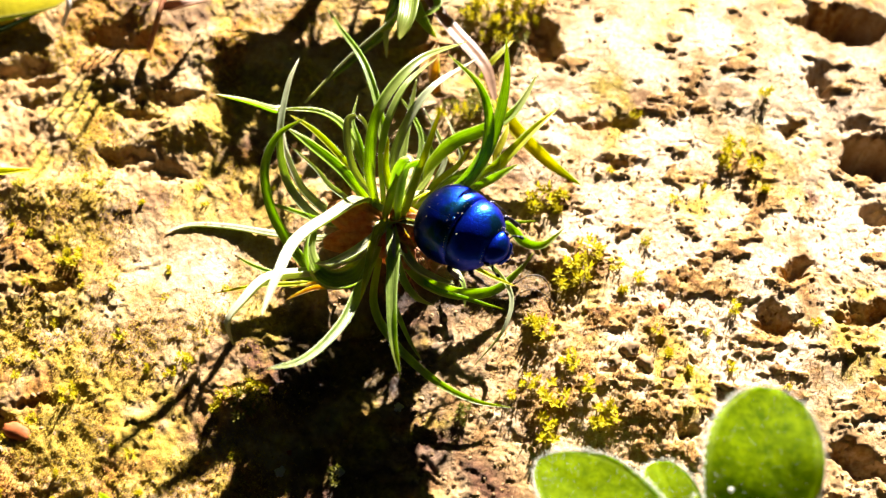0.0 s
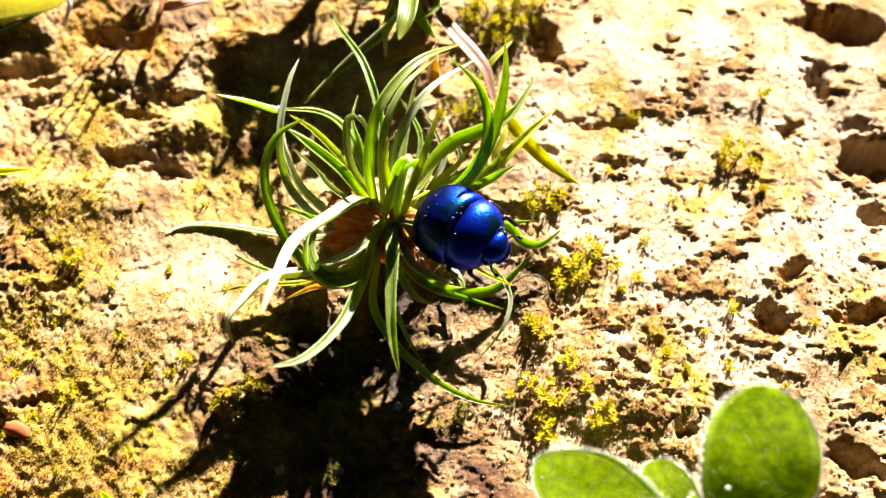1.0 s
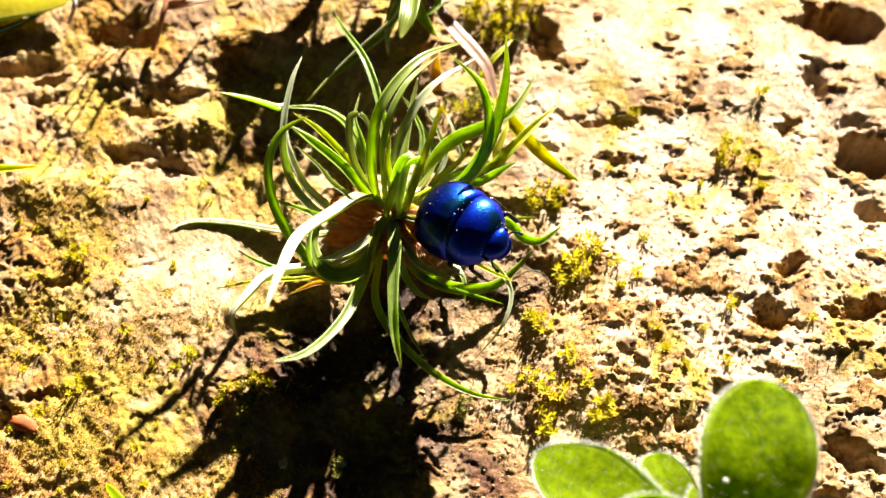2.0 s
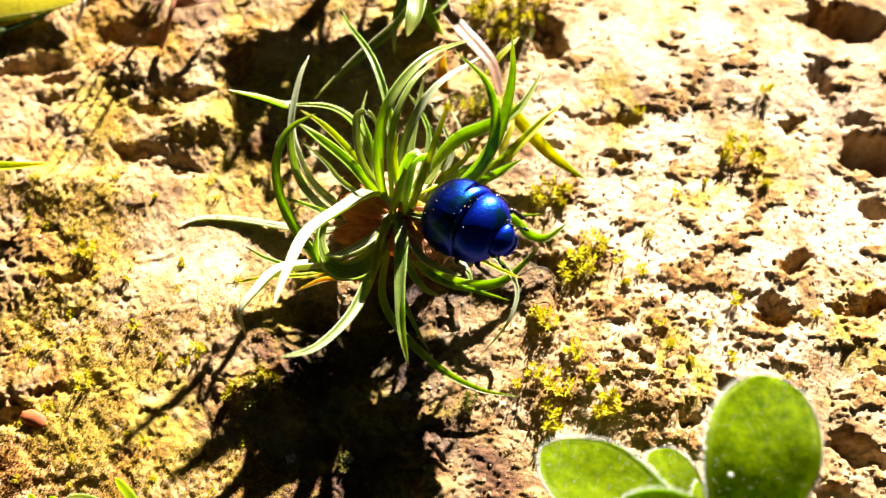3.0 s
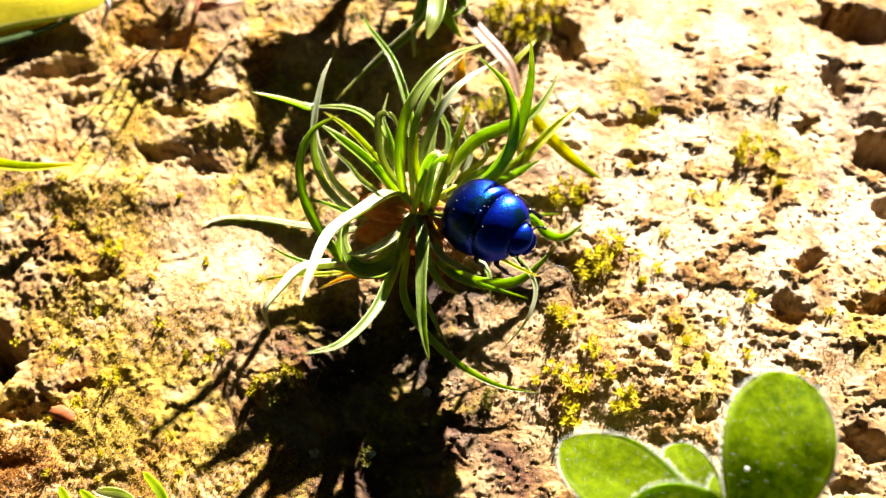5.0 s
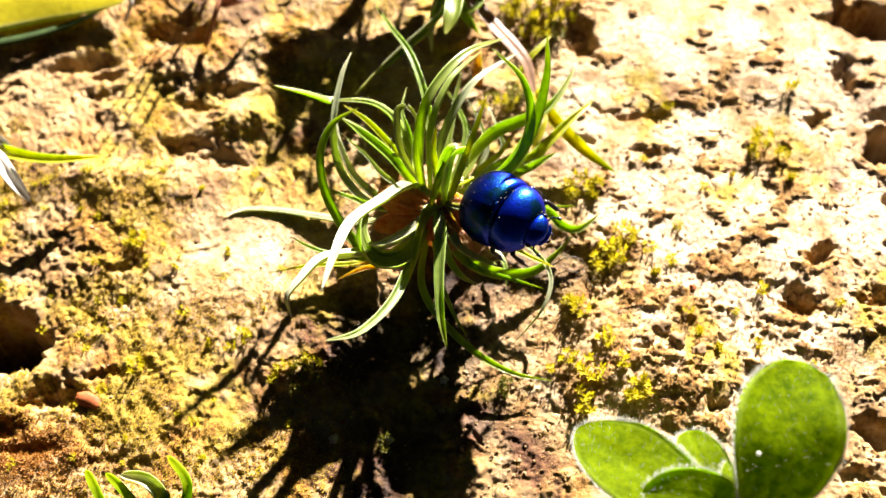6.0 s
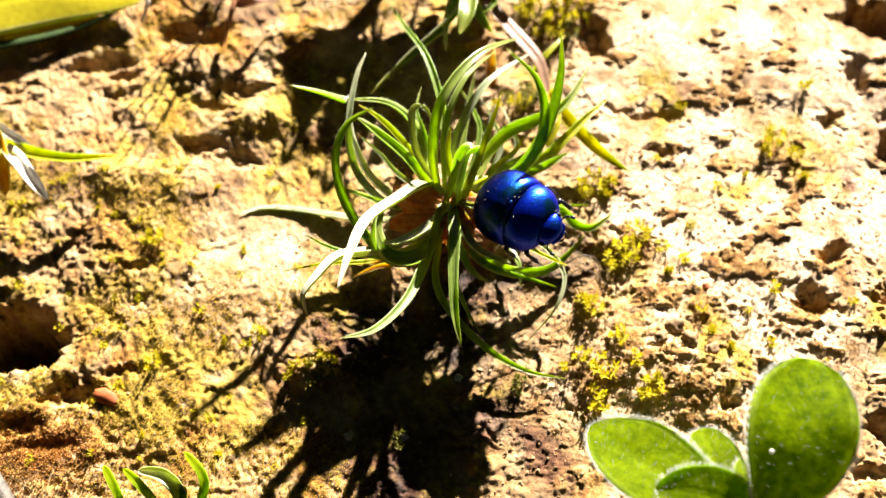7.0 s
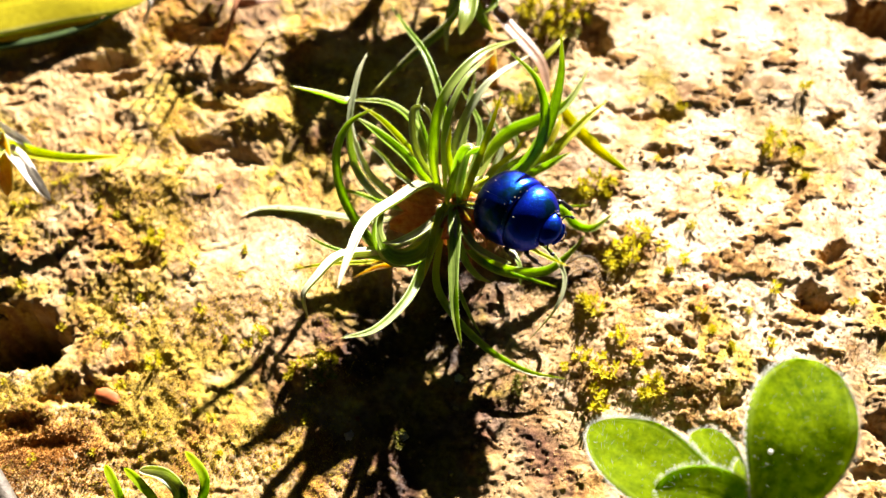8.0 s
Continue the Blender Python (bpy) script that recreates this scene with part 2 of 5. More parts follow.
def blade_geo(points, width, cup, seed, n=26, taper=1.0, side=None, lit=None):
    """A channelled, tapering blade with a keel: a closed ring of ten places swept along the line."""
    rng = random.Random(seed)
    line = curve(points, n)
    span = line[-1] - line[0]
    if side is None:
        side = Vector((0, 0, 1)).cross(Vector((span.x, span.y, 0)))
        side = side.normalized() if side.length > 0.05 else Vector((1, 0, 0))
    side = Vector(side)
    roll, drift = rng.uniform(0.0, 0.5), rng.uniform(-0.4, 0.4)
    if side.dot(SUN) > 0 and rng.random() < 0.75:
        roll = -roll
    if lit is not None:
        roll, drift = (-lit if side.dot(SUN) > 0 else lit), 0.0
    verts, faces, uvs = [], [], []
    prev = None
    ring = [(-1, 0.0), (-0.55, -0.42), (0, -0.62), (0.55, -0.42), (1, 0.0), (0.97, 0.10), (0.5, -0.16), (0, -0.30), (-0.5, -0.16), (-0.97, 0.10)]
    for i, p in enumerate(line):
        v = i / n
        t = (line[min(i + 1, n)] - line[max(i - 1, 0)]).normalized()
        s = side - t * side.dot(t)
        if prev and s.length < 0.3:
            s = prev - t * prev.dot(t)
        s.normalize()
        prev = s
        up = s.cross(t)
        if up.z < 0 and up.dot(Vector((0, -0.45, 0.9))) < 0:
            up = -up
        a = roll + drift * v
        s2, u2 = s * math.cos(a) + up * math.sin(a), up * math.cos(a) - s * math.sin(a)
        w = 0.5 * width * (0.62 + 0.38 * min(1, v * 4)) * max(0.02, (1 - v ** (2.6 * taper)) ** 0.75) * (1 + 0.05 * math.sin(9 * v + seed))
        for x, h in ring:
            verts.append(p + s2 * (w * x) + u2 * (w * (h * (1 + 1.2 * cup) + 0.35 * (1 + cup) * abs(x) ** 2 - 0.1)))
            uvs.append((0.5 + 0.5 * x, v))
    k = len(ring)
    for i in range(n):
        for j in range(k):
            a, b = i * k + j, i * k + (j + 1) % k
            faces.append((a, b, b + k, a + k))
    faces += [tuple(range(k - 1, -1, -1)), tuple(n * k + j for j in range(k))]
    return verts, faces, uvs


def tube_geo(points, r0, r1, n=20, k=7, wob=0.0, seed=0):
    rng = random.Random(seed)
    line = curve(points, n)
    verts, faces, uvs = [], [], []
    ref = Vector((0.3, 0.2, 1))
    for i, p in enumerate(line):
        t = (line[min(i + 1, n)] - line[max(i - 1, 0)]).normalized()
        a = t.cross(ref)
        a = a.normalized() if a.length > 0.05 else Vector((1, 0, 0))
        b = t.cross(a)
        r = (r0 + (r1 - r0) * i / n) * (1 + wob * rng.uniform(-1, 1))
        for j in range(k):
            q = 2 * math.pi * j / k
            verts.append(p + (a * math.cos(q) + b * math.sin(q)) * r)
            uvs.append((j / k, i / n))
    for i in range(n):
        for j in range(k):
            c, d = i * k + j, i * k + (j + 1) % k
            faces.append((c, d, d + k, c + k))
    faces += [tuple(range(k - 1, -1, -1)), tuple(n * k + j for j in range(k))]
    return verts, faces, uvs


def merge(*geos):
    verts, faces = [], []
    for g in geos:
        o = len(verts)
        verts += list(g[0])
        faces += [tuple(i + o for i in f) for f in g[1]]
    return verts, faces


# ---- the ground ----
def lattice(x, y, seed):
    """Smooth noise of about -1 to 1 at the places x, y (arrays), one cell a unit."""
    xi, yi = np.floor(x).astype(np.int64), np.floor(y).astype(np.int64)
    fx, fy = x - xi, y - yi

    def corner(a, b):
        h = (a * 374761393 + b * 668265263 + seed * 2246822519) & 0xFFFFFFFF
        h = ((h ^ (h >> 13)) * 1274126177) & 0xFFFFFFFF
        ang = ((h ^ (h >> 16)) & 0xFFFF) / 65536.0 * 2 * np.pi
        return np.cos(ang) * (x - a) + np.sin(ang) * (y - b)

    u, v = fx ** 3 * (fx * (6 * fx - 15) + 10), fy ** 3 * (fy * (6 * fy - 15) + 10)
    lo = corner(xi, yi) * (1 - u) + corner(xi + 1, yi) * u
    hi = corner(xi, yi + 1) * (1 - u) + corner(xi + 1, yi + 1) * u
    return 1.5 * (lo * (1 - v) + hi * v)


def fractal(x, y, scale, octaves, seed, gain=0.5, ridged=False):
    total, amp = np.zeros_like(x), 1.0
    for o in range(octaves):
        n = lattice(x * scale, y * scale, seed + o)
        total += amp * (1 - 2 * np.abs(n) if ridged else n)
        scale, amp = scale * 2.07, amp * gain
    return total


def dab(x, y, at, rx, ry=None, sharp=1.0, turn=0.0):
    """1 at the place, falling to 0 at about its radius."""
    c, s = math.cos(radians(turn)), math.sin(radians(turn))
    dx, dy = x - at[0], y - at[1]
    u, v = dx * c + dy * s, dy * c - dx * s
    return np.exp(-((u / rx) ** 2 + (v / (ry or rx)) ** 2) ** sharp)


def cells(x, y, size, seed, share, low, high, flat=1.0):
    """Round spots strewn over the plane, one at most to a cell: 1 at a spot's middle, 0 from its rim on. flat: its depth over its length."""
    gx, gy = np.floor(x / size).astype(np.int64), np.floor(y / size).astype(np.int64)
    out = np.zeros_like(x)
    for i in (-1, 0, 1):
        for j in (-1, 0, 1):
            a, b = gx + i, gy + j
            h = (a * 374761393 + b * 668265263 + seed * 2246822519) & 0xFFFFFFFF
            h = ((h ^ (h >> 13)) * 1274126177) & 0xFFFFFFFF
            h = h ^ (h >> 16)
            r1, r2, r3 = (h & 1023) / 1023.0, ((h >> 10) & 1023) / 1023.0, ((h >> 20) & 1023) / 1023.0
            r = low + (high - low) * ((r1 * 7.31 + r2 * 3.17) % 1.0) ** 2
            dx, dy = x - (a + 0.2 + 0.6 * r1) * size, (y - (b + 0.2 + 0.6 * r2) * size) / flat
            q = np.clip(1 - (dx * dx + dy * dy) / (r * r), 0, 1)
            out = np.maximum(out, np.where(r3 < share, q * q * (3 - 2 * q) * (0.5 + 0.5 * r / high), 0))
    return out


# sharp hollows: place, radii, depth, turn
PITS = [
    ((6.31, 1.84), 0.46, 0.27, 2.6, 0), ((6.06, 4.16), 0.56, 0.26, 1.2, 0), ((5.06, 2.23), 0.26, 0.10, 0.16, 20), ((5.59, 3.05), 0.13, 0.26, 0.25, 0),
    ((4.91, -0.10), 0.22, 0.15, 0.30, 0), ((3.30, -2.49), 0.11, 0.10, 0.25, 0), ((4.54, -0.94), 0.28, 0.16, 0.28, 0), ((5.75, -0.76), 0.34, 0.14, 0.28, 10),
    ((-6.84, -2.03), 0.52, 0.40, 1.9, 0),
    ((6.16, 0.84), 0.18, 0.14, 0.3, 0), ((5.40, -2.81), 0.3, 0.16, 0.3, -20),
]
STEPS = [
    ((1.43, 3.66), 0.19, 0.42, 0.45, 12), ((1.11, -0.29), 0.5, 0.35, 0.16, 0),
    ((-6.51, 2.83), 0.5, 0.16, 0.36, 20), ((-4.95, 3.44), 0.52, 0.20, 0.40, 15), ((-5.99, 2.57), 0.22, 0.12, 0.2, 0), ((-6.13, 2.21), 0.4, 0.10, 0.12, 0), ((-4.60, 1.30), 0.25, 0.12, 0.2, 10), ((-4.05, 2.26), 0.22, 0.12, 0.2, 0),
    ((-5.85, -2.77), 0.42, 0.13, 0.34, 5), ((-6.50, -3.23), 0.5, 0.14, 0.26, 10), ((-6.20, -3.49), 0.6, 0.12, 0.2, 5), ((-5.20, -2.46), 0.25, 0.10, 0.12, 0),
    ((-4.23, 2.40), 0.34, 0.12, 0.20, -5), ((-4.48, 2.09), 0.20, 0.15, 0.20, 0), ((-4.91, 1.24), 0.14, 0.16, 0.18, 20), ((-4.07, 1.04), 0.40, 0.13, 0.18, -15),
    ((-5.36, 3.55), 0.40, 0.16, 0.25, 30), ((-5.14, -0.75), 0.2, 0.12, 0.14, 30), ((-1.01, -1.71), 0.9, 0.8, 0.20, 0), ((1.69, -0.60), 0.4, 0.3, 0.18, 0), ((2.14, 2.22), 0.5, 0.08, 0.12, 0),
]
BUMPS = [
    ((-3.81, 1.78), 0.5, 0.25, 0.16, 0), ((-1.31, 0.30), 1.3, 1.0, 0.28, 0), ((0.74, 4.08), 0.70, 0.45, 0.22, 0), ((-2.57, -2.36), 0.35, 0.22, 0.12, 0),
    ((2.41, -2.03), 0.9, 0.5, 0.12, 0), ((-5.41, 0.65), 1.0, 0.35, 0.15, 0), ((-2.99, 3.24), 0.8, 0.3, 0.2, 0), ((-5.06, 2.82), 0.5, 0.4, 0.15, 0), ((3.30, 3.56), 1.6, 0.8, 0.1, 0),
]


def crust(x, y):
    """Where the sunny side bears a thin crust of dried soil and moss, 0 to 1."""
    n = fractal(x + 0.12 * fractal(x, y, 3.0, 3, 243, 0.6), 1.35 * y, 1.25, 5, 241, 0.62) + 0.3 * fractal(x, y, 0.4, 2, 247)
    n = n - 0.22 * dab(x, y, (3.46, 3.47), 2.6, 1.5) + 0.25 * dab(x, y, (2.4, -1.9), 3.0, 1.4)
    return np.clip((n - 0.24) / 0.34, 0, 1) * np.clip((x - 0.2) / 1.2, 0, 1)


def height(x, y):
    """The ground's height in centimetres."""
    h = 0.10 * fractal(x, y, 0.28, 3, 11) + 0.03 * (x < 0) * np.clip(x + 3, -8, 0)
    warp = 0.35 * fractal(x, y, 0.8, 3, 40)
    # worn flakes of stone: each rises gently towards the near side and breaks off there; the sunny side is worn smooth
    mid = fractal(x, y, 0.45, 4, 5)
    bare = np.clip((x + 0.3 + 0.4 * mid) / 1.4, 0, 1)
    for period, amp, seed in ((1.35, 0.11, 402), (0.60, 0.075, 432), (0.30, 0.055, 462)):
        u = (-y + 0.25 * x + 1.1 * period * fractal(x, y, 0.55 / period, 4, seed, 0.55)) / period
        f = u - np.floor(u)
        size = np.clip(0.25 + 1.1 * fractal(x, y, 0.6 / period, 3, seed + 9), 0, 1) * (1 - 0.82 * bare)
        size = size * (1 - (0.75 if period > 1 else 0.4) * np.clip(-0.8 - x, 0, 1)) * (1 - 0.8 * dab(x, y, (-3.27, -0.40), 1.4, 0.9))
        h += amp * size * np.where(f < 0.74, f / 0.74, (1 - f) / 0.26) - 0.5 * amp * size
    h += 0.05 * mid
    smooth_top = dab(x, y, (3.46, 3.47), 3.2, 1.6)
    patch = dab(x, y, (-3.39, -0.45), 1.2, 0.95)
    rough = np.clip(0.55 - 0.35 * smooth_top + 0.8 * fractal(x, y, 0.4, 2, 91) + 0.6 * dab(x, y, (2.05, -1.65), 2.4, 1.6) - 0.5 * patch, 0.15, 1.5)
    # crumbs
    h += rough * ((0.020 - 0.007 * bare) * fractal(0.75 * x, y, 2.6, 4, 21, 0.54) + (0.010 - 0.005 * bare) * fractal(x, y, 7.5, 3, 31, 0.64, True))
    h += 0.05 * dab(x, y, (-6.03, -3.60), 1.0, 0.5) * fractal(x, y, 3.0, 4, 37, 0.6)
    h += np.clip(-0.5 - x, 0, 1) * (1 - 0.75 * patch) * (0.022 * fractal(x + 0.4 * y, 0.55 * y, 5.5, 4, 35, 0.66) + 0.03 * fractal(x + 0.3 * y, 0.7 * y, 2.2, 3, 36))
    # raised brown crust with ragged edges
    h += 0.045 * crust(x, y)
    # pocks of many sizes, wider than they are deep in plan, with ragged rims
    w4, w5 = fractal(x, y, 5.0, 3, 221, 0.6), fractal(x, y, 5.0, 3, 231, 0.6)
    px, py = x + 0.12 * warp + 0.09 * w4, y + 0.10 * warp + 0.07 * w5
    crowd = np.clip(0.55 + 0.9 * fractal(x, y, 0.55, 3, 95) + 0.35 * bare - 0.2 * smooth_top, 0.1, 1.25) * (1 - 0.6 * patch) * (0.45 + 0.55 * bare)
    h -= crowd * 0.075 * cells(px, py, 0.95, 71, 0.42, 0.10, 0.36, 0.50)
    h -= crowd * 0.034 * cells(px + 0.3, py, 0.43, 72, 0.34, 0.05, 0.17, 0.55)
    h -= crowd * 0.010 * cells(px, py + 0.1, 0.20, 73, 0.40, 0.025, 0.08, 0.6)
    # ragged lumps of dry moss and soil on the sunny side, and grains over all
    lumps = bare * np.clip(0.35 + fractal(x, y, 0.5, 3, 93) + 0.6 * dab(x, y, (2.05, -1.85), 2.6, 1.8) - 0.75 * dab(x, y, (3.89, 3.38), 3.4, 1.5), 0.05, 1)
    h += lumps * (0.040 * np.abs(fractal(x + 0.15 * warp, y, 1.9, 4, 65, 0.6)) + 0.014 * fractal(x, y, 4.5, 3, 66, 0.6) + 0.035 * cells(px, py, 0.26, 74, 0.55, 0.05, 0.13))
    h += (0.35 + 0.65 * np.clip(rough, 0, 1)) * (1 - 0.5 * patch) * (0.011 * cells(x + 0.02 * w4, y, 0.105, 75, 0.7, 0.02, 0.05) + 0.006 * cells(x, y + 0.02 * w5, 0.065, 76, 0.75, 0.014, 0.033))
    for at, rx, ry, d, turn in BUMPS:
        h += d * dab(x, y, at, rx, ry, 1.0, turn)
    w2, w3 = fractal(x, y, 2.2, 4, 201, 0.6), fractal(x, y, 2.2, 4, 211, 0.6)
    for at, rx, ry, d, turn in STEPS:
        h -= 0.75 * d * dab(x + 0.25 * warp + 0.17 * w2, y + 0.2 * warp + 0.13 * w3, at, rx, ry, 1.3, turn)
    for at, rx, ry, d, turn in PITS:
        deep, wall = (1.6, 2.6) if d > 1 else (1.0, 1.5)
        h -= deep * d * dab(x + 0.2 * warp + 0.13 * w2, y - 0.18 * warp + 0.11 * w3, at, rx, ry, wall, turn)
    return h


def ground_at(x, y):
    return float(height(np.array([float(x)]), np.array([float(y)]))[0])


def axis(lo, hi, fine, reach):
    mid = list(np.arange(lo, hi, fine))
    out, step = [], fine
    v = hi
    while v < reach:
        out.append(v)
        step *= 1.25
        v += step
    left, step, v = [], fine, lo
    while v > -reach:
        step *= 1.25
        v -= step
        left.append(v)
    return np.array(left[::-1] + mid + out)


def build_ground():
    xs, ys = axis(-8.4, 7.2, 0.020, 400), axis(-4.7, 5.1, 0.020, 400)
    gx, gy = np.meshgrid(xs, ys)
    gz = height(gx, gy)
    nx, ny = len(xs), len(ys)
    co = np.stack([gx, gy, gz], -1).reshape(-1, 3) * CM
    idx = np.arange(nx * ny).reshape(ny, nx)
    quads = np.stack([idx[:-1, :-1], idx[:-1, 1:], idx[1:, 1:], idx[1:, :-1]], -1).reshape(-1, 4)
    me = bpy.data.meshes.new("ground")
    me.vertices.add(len(co))
    me.vertices.foreach_set("co", co.astype(np.float32).ravel())
    me.loops.add(quads.size)
    me.loops.foreach_set("vertex_index", quads.astype(np.int32).ravel())
    me.polygons.add(len(quads))
    me.polygons.foreach_set("loop_start", np.arange(0, quads.size, 4, dtype=np.int32))
    me.polygons.foreach_set("use_smooth", np.ones(len(quads), dtype=bool))
    me.update()
    patch = fractal(gx, gy, 0.5, 4, 121)
    moss = np.clip(1.6 * (patch - 0.24 + 0.5 * (gx < -1.5) * dab(gx, gy, (-5.0, -0.8), 4.0, 3.4) + 0.3 * dab(gx, gy, (-4.2, 2.6), 3.0, 1.6)) + 0.8 * fractal(gx, gy, 3, 3, 131), 0, 1)
    moss = np.maximum(moss, dab(gx, gy, (4.19, 1.78), 0.35)) * (1 - dab(gx, gy, (-3.39, -0.41), 1.1, 0.9)) * (1 - 0.9 * dab(gx, gy, (-6.03, -3.60), 0.9, 0.55))
    pale = np.clip(0.8 * dab(gx, gy, (-3.39, -0.41), 1.15, 0.95) + 1.15 * dab(gx, gy, (4.00, 1.48), 3.4, 3.4, 1.5) + 0.6 * dab(gx, gy, (3.3, -1.9), 3.0, 2.0, 1.5) + 0.6 * fractal(gx, gy, 0.9, 4, 141) - 0.15 - 1.5 * np.clip(fractal(gx, gy, 1.7, 4, 171) - 0.05, 0, 1) - 0.5 * dab(gx, gy, (-5.00, 3.46), 2.0, 0.9), 0, 1)
    # Red-brown soil, deepened below the crown to hold its cast shade.
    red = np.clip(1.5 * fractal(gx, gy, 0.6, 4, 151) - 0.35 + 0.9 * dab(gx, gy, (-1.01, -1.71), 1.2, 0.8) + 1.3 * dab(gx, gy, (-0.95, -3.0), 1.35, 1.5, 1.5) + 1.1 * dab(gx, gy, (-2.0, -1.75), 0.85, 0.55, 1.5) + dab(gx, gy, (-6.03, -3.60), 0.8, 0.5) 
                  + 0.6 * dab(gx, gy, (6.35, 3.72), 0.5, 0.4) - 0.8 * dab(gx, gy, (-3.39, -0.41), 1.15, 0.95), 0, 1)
    # Shade inside the deep pits, painted as dark red soil colour.
    pit_shade = sum(dab(gx, gy, at, 1.1 * rx, 1.1 * ry, 2.0, turn) for at, rx, ry, d, turn in PITS if d > 1)
    red = np.clip(red + pit_shade, 0, 1)
    # Damp by beetle and roots; the spots below the crown also paint shade.
    damp_shade = np.clip(1.5 * dab(gx, gy, (1.11, -0.46), 0.85, 0.5, 1.5) + 1.1 * dab(gx, gy, (-0.95, -2.9), 1.3, 1.4, 1.5) + 0.8 * dab(gx, gy, (-1.9, -1.75), 0.8, 0.5, 1.5) + 1.1 * dab(gx, gy, (0.2, -0.75), 0.8, 0.5, 1.5) + 1.3 * dab(gx, gy, (-1.03, -1.39), 0.9, 0.7, 1.5)  + 0.9 * fractal(gx, gy, 1.4, 4, 161) * (1 - 0.7 * np.clip(gx - 0.3, 0, 1)) - 0.45, 0, 1)
    rust = np.clip(1.6 * fractal(gx, gy, 1.1, 4, 181) - 0.45 - 0.5 * np.clip(gx, 0, 1) + 0.9 * dab(gx, gy, (-5.17, 3.45), 1.6, 0.7) + 0.5 * dab(gx, gy, (-5.70, -2.53), 1.2, 0.5)
                   + 1.6 * dab(gx, gy, (-6.03, -3.60), 0.9, 0.4) + 0.35 * dab(gx, gy, (-5.67, -0.77), 1.2, 1.0) - dab(gx, gy, (-3.50, -0.41), 0.9, 0.65), 0, 0.9)
    for name, field in (("moss", moss), ("pale", pale), ("red", red), ("damp_shade", damp_shade), ("rust", rust), ("crust", crust(gx, gy))):
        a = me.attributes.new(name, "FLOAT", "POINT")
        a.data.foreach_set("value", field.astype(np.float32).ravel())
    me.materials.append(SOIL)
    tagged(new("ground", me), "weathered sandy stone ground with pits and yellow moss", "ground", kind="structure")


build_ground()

# ---- the plantain rosette ----
rosette = thing("plantain_rosette", (-0.74, 0.05, 0.20), "narrow-leaved green plantain rosette growing on mossy stone", "plant")
LEAVES = [0]


def edge_hairs(geo, seed, count=110):
    """Short fine bristles along both rims of a blade."""
    rng = random.Random(seed)
    verts, faces, rings = [], [], len(geo[0]) // 10
    for _ in range(count):
        q = rng.uniform(0, rings - 2)
        i, f, j = int(q), q - int(q), rng.choice((0, 4))
        rim = geo[0][i * 10 + j].lerp(geo[0][i * 10 + 10 + j], f)
        mid = geo[0][i * 10 + 7].lerp(geo[0][i * 10 + 17], f)
        d = ((rim - mid).normalized() + Vector((rng.uniform(-0.7, 0.7), rng.uniform(-0.7, 0.7), rng.uniform(-0.2, 0.8)))).normalized()
        l, r = rng.uniform(0.012, 0.036), 0.0011
        a = d.cross(Vector((0.3, 0.7, 0.2))).normalized()
        b = d.cross(a)
        o = len(verts)
        verts += [rim + a * r, rim - a * 0.5 * r + b * 0.87 * r, rim - a * 0.5 * r - b * 0.87 * r, rim + d * l]
        faces += [(o, o + 1, o + 3), (o + 1, o + 2, o + 3), (o + 2, o, o + 3)]
    return verts, faces


def rosette_leaf(mat, width, cup, *points, lit=None):
    LEAVES[0] += 1
    geo = blade_geo(points, width, cup, LEAVES[0], lit=0.45 if mat is LEAF_WHITE and lit is None else lit)
    ob = part("leaf", geo, mat, rosette, "withered tan leaf" if mat is LEAF_DRY else "")
    if width > 0.10 and mat is not LEAF_DRY:
        tagged(part("hairs", edge_hairs(geo, LEAVES[0]), HAIR, ob, "short white hairs along the rim", rosette), kind="stuff")


rosette_leaf(LEAF_GREEN, 0.16, 0.05, (-0.88, 0.05, 0.95), (-0.98, 0.39, 1.55), (-0.87, 0.92, 2.05), (-0.42, 1.70, 2.00), (0.21, 2.50, 1.40))
rosette_leaf(LEAF_GREEN, 0.12, 0.05, (-0.80, 0.11, 0.95), (-0.82, 0.68, 1.65), (-0.59, 1.38, 1.85), (-0.17, 2.16, 1.50))
rosette_leaf(LEAF_SILVER, 0.14, 0.0, (-0.69, 0.18, 0.85), (-0.67, 0.67, 1.40), (-0.30, 1.41, 1.70), (0.37, 2.31, 1.30))
rosette_leaf(LEAF_GREEN, 0.11, 0.0, (-0.73, 0.24, 0.80), (-0.88, 1.16, 1.30), (-1.17, 2.08, 1.35), (-1.58, 2.84, 1.15), (-1.86, 3.47, 0.85))
rosette_leaf(LEAF_GREEN, 0.15, 0.0, (-0.90, 0.24, 0.80), (-1.15, 0.82, 0.90), (-1.38, 1.23, 1.05), (-1.74, 1.39, 1.20), (-2.29, 1.23, 1.45))
rosette_leaf(LEAF_GREEN, 0.14, 0.0, (-2.20, 1.27, 1.42), (-2.29, 1.21, 1.47), (-2.60, 1.18, 1.68), (-3.00, 1.11, 1.92))
rosette_leaf(LEAF_GREEN, 0.15, 0.3, (-0.95, -0.54, 0.75), (-1.57, -0.88, 0.88), (-2.12, -0.37, 1.19), (-2.30, 0.14, 1.58), (-2.17, 0.59, 1.78), (-1.82, 0.87, 1.82))
rosette_leaf(LEAF_GREEN, 0.18, 0.0, (-0.91, 0.06, 0.80), (-1.31, 0.38, 1.27), (-1.74, 0.58, 1.62), (-2.08, 0.75, 1.78))
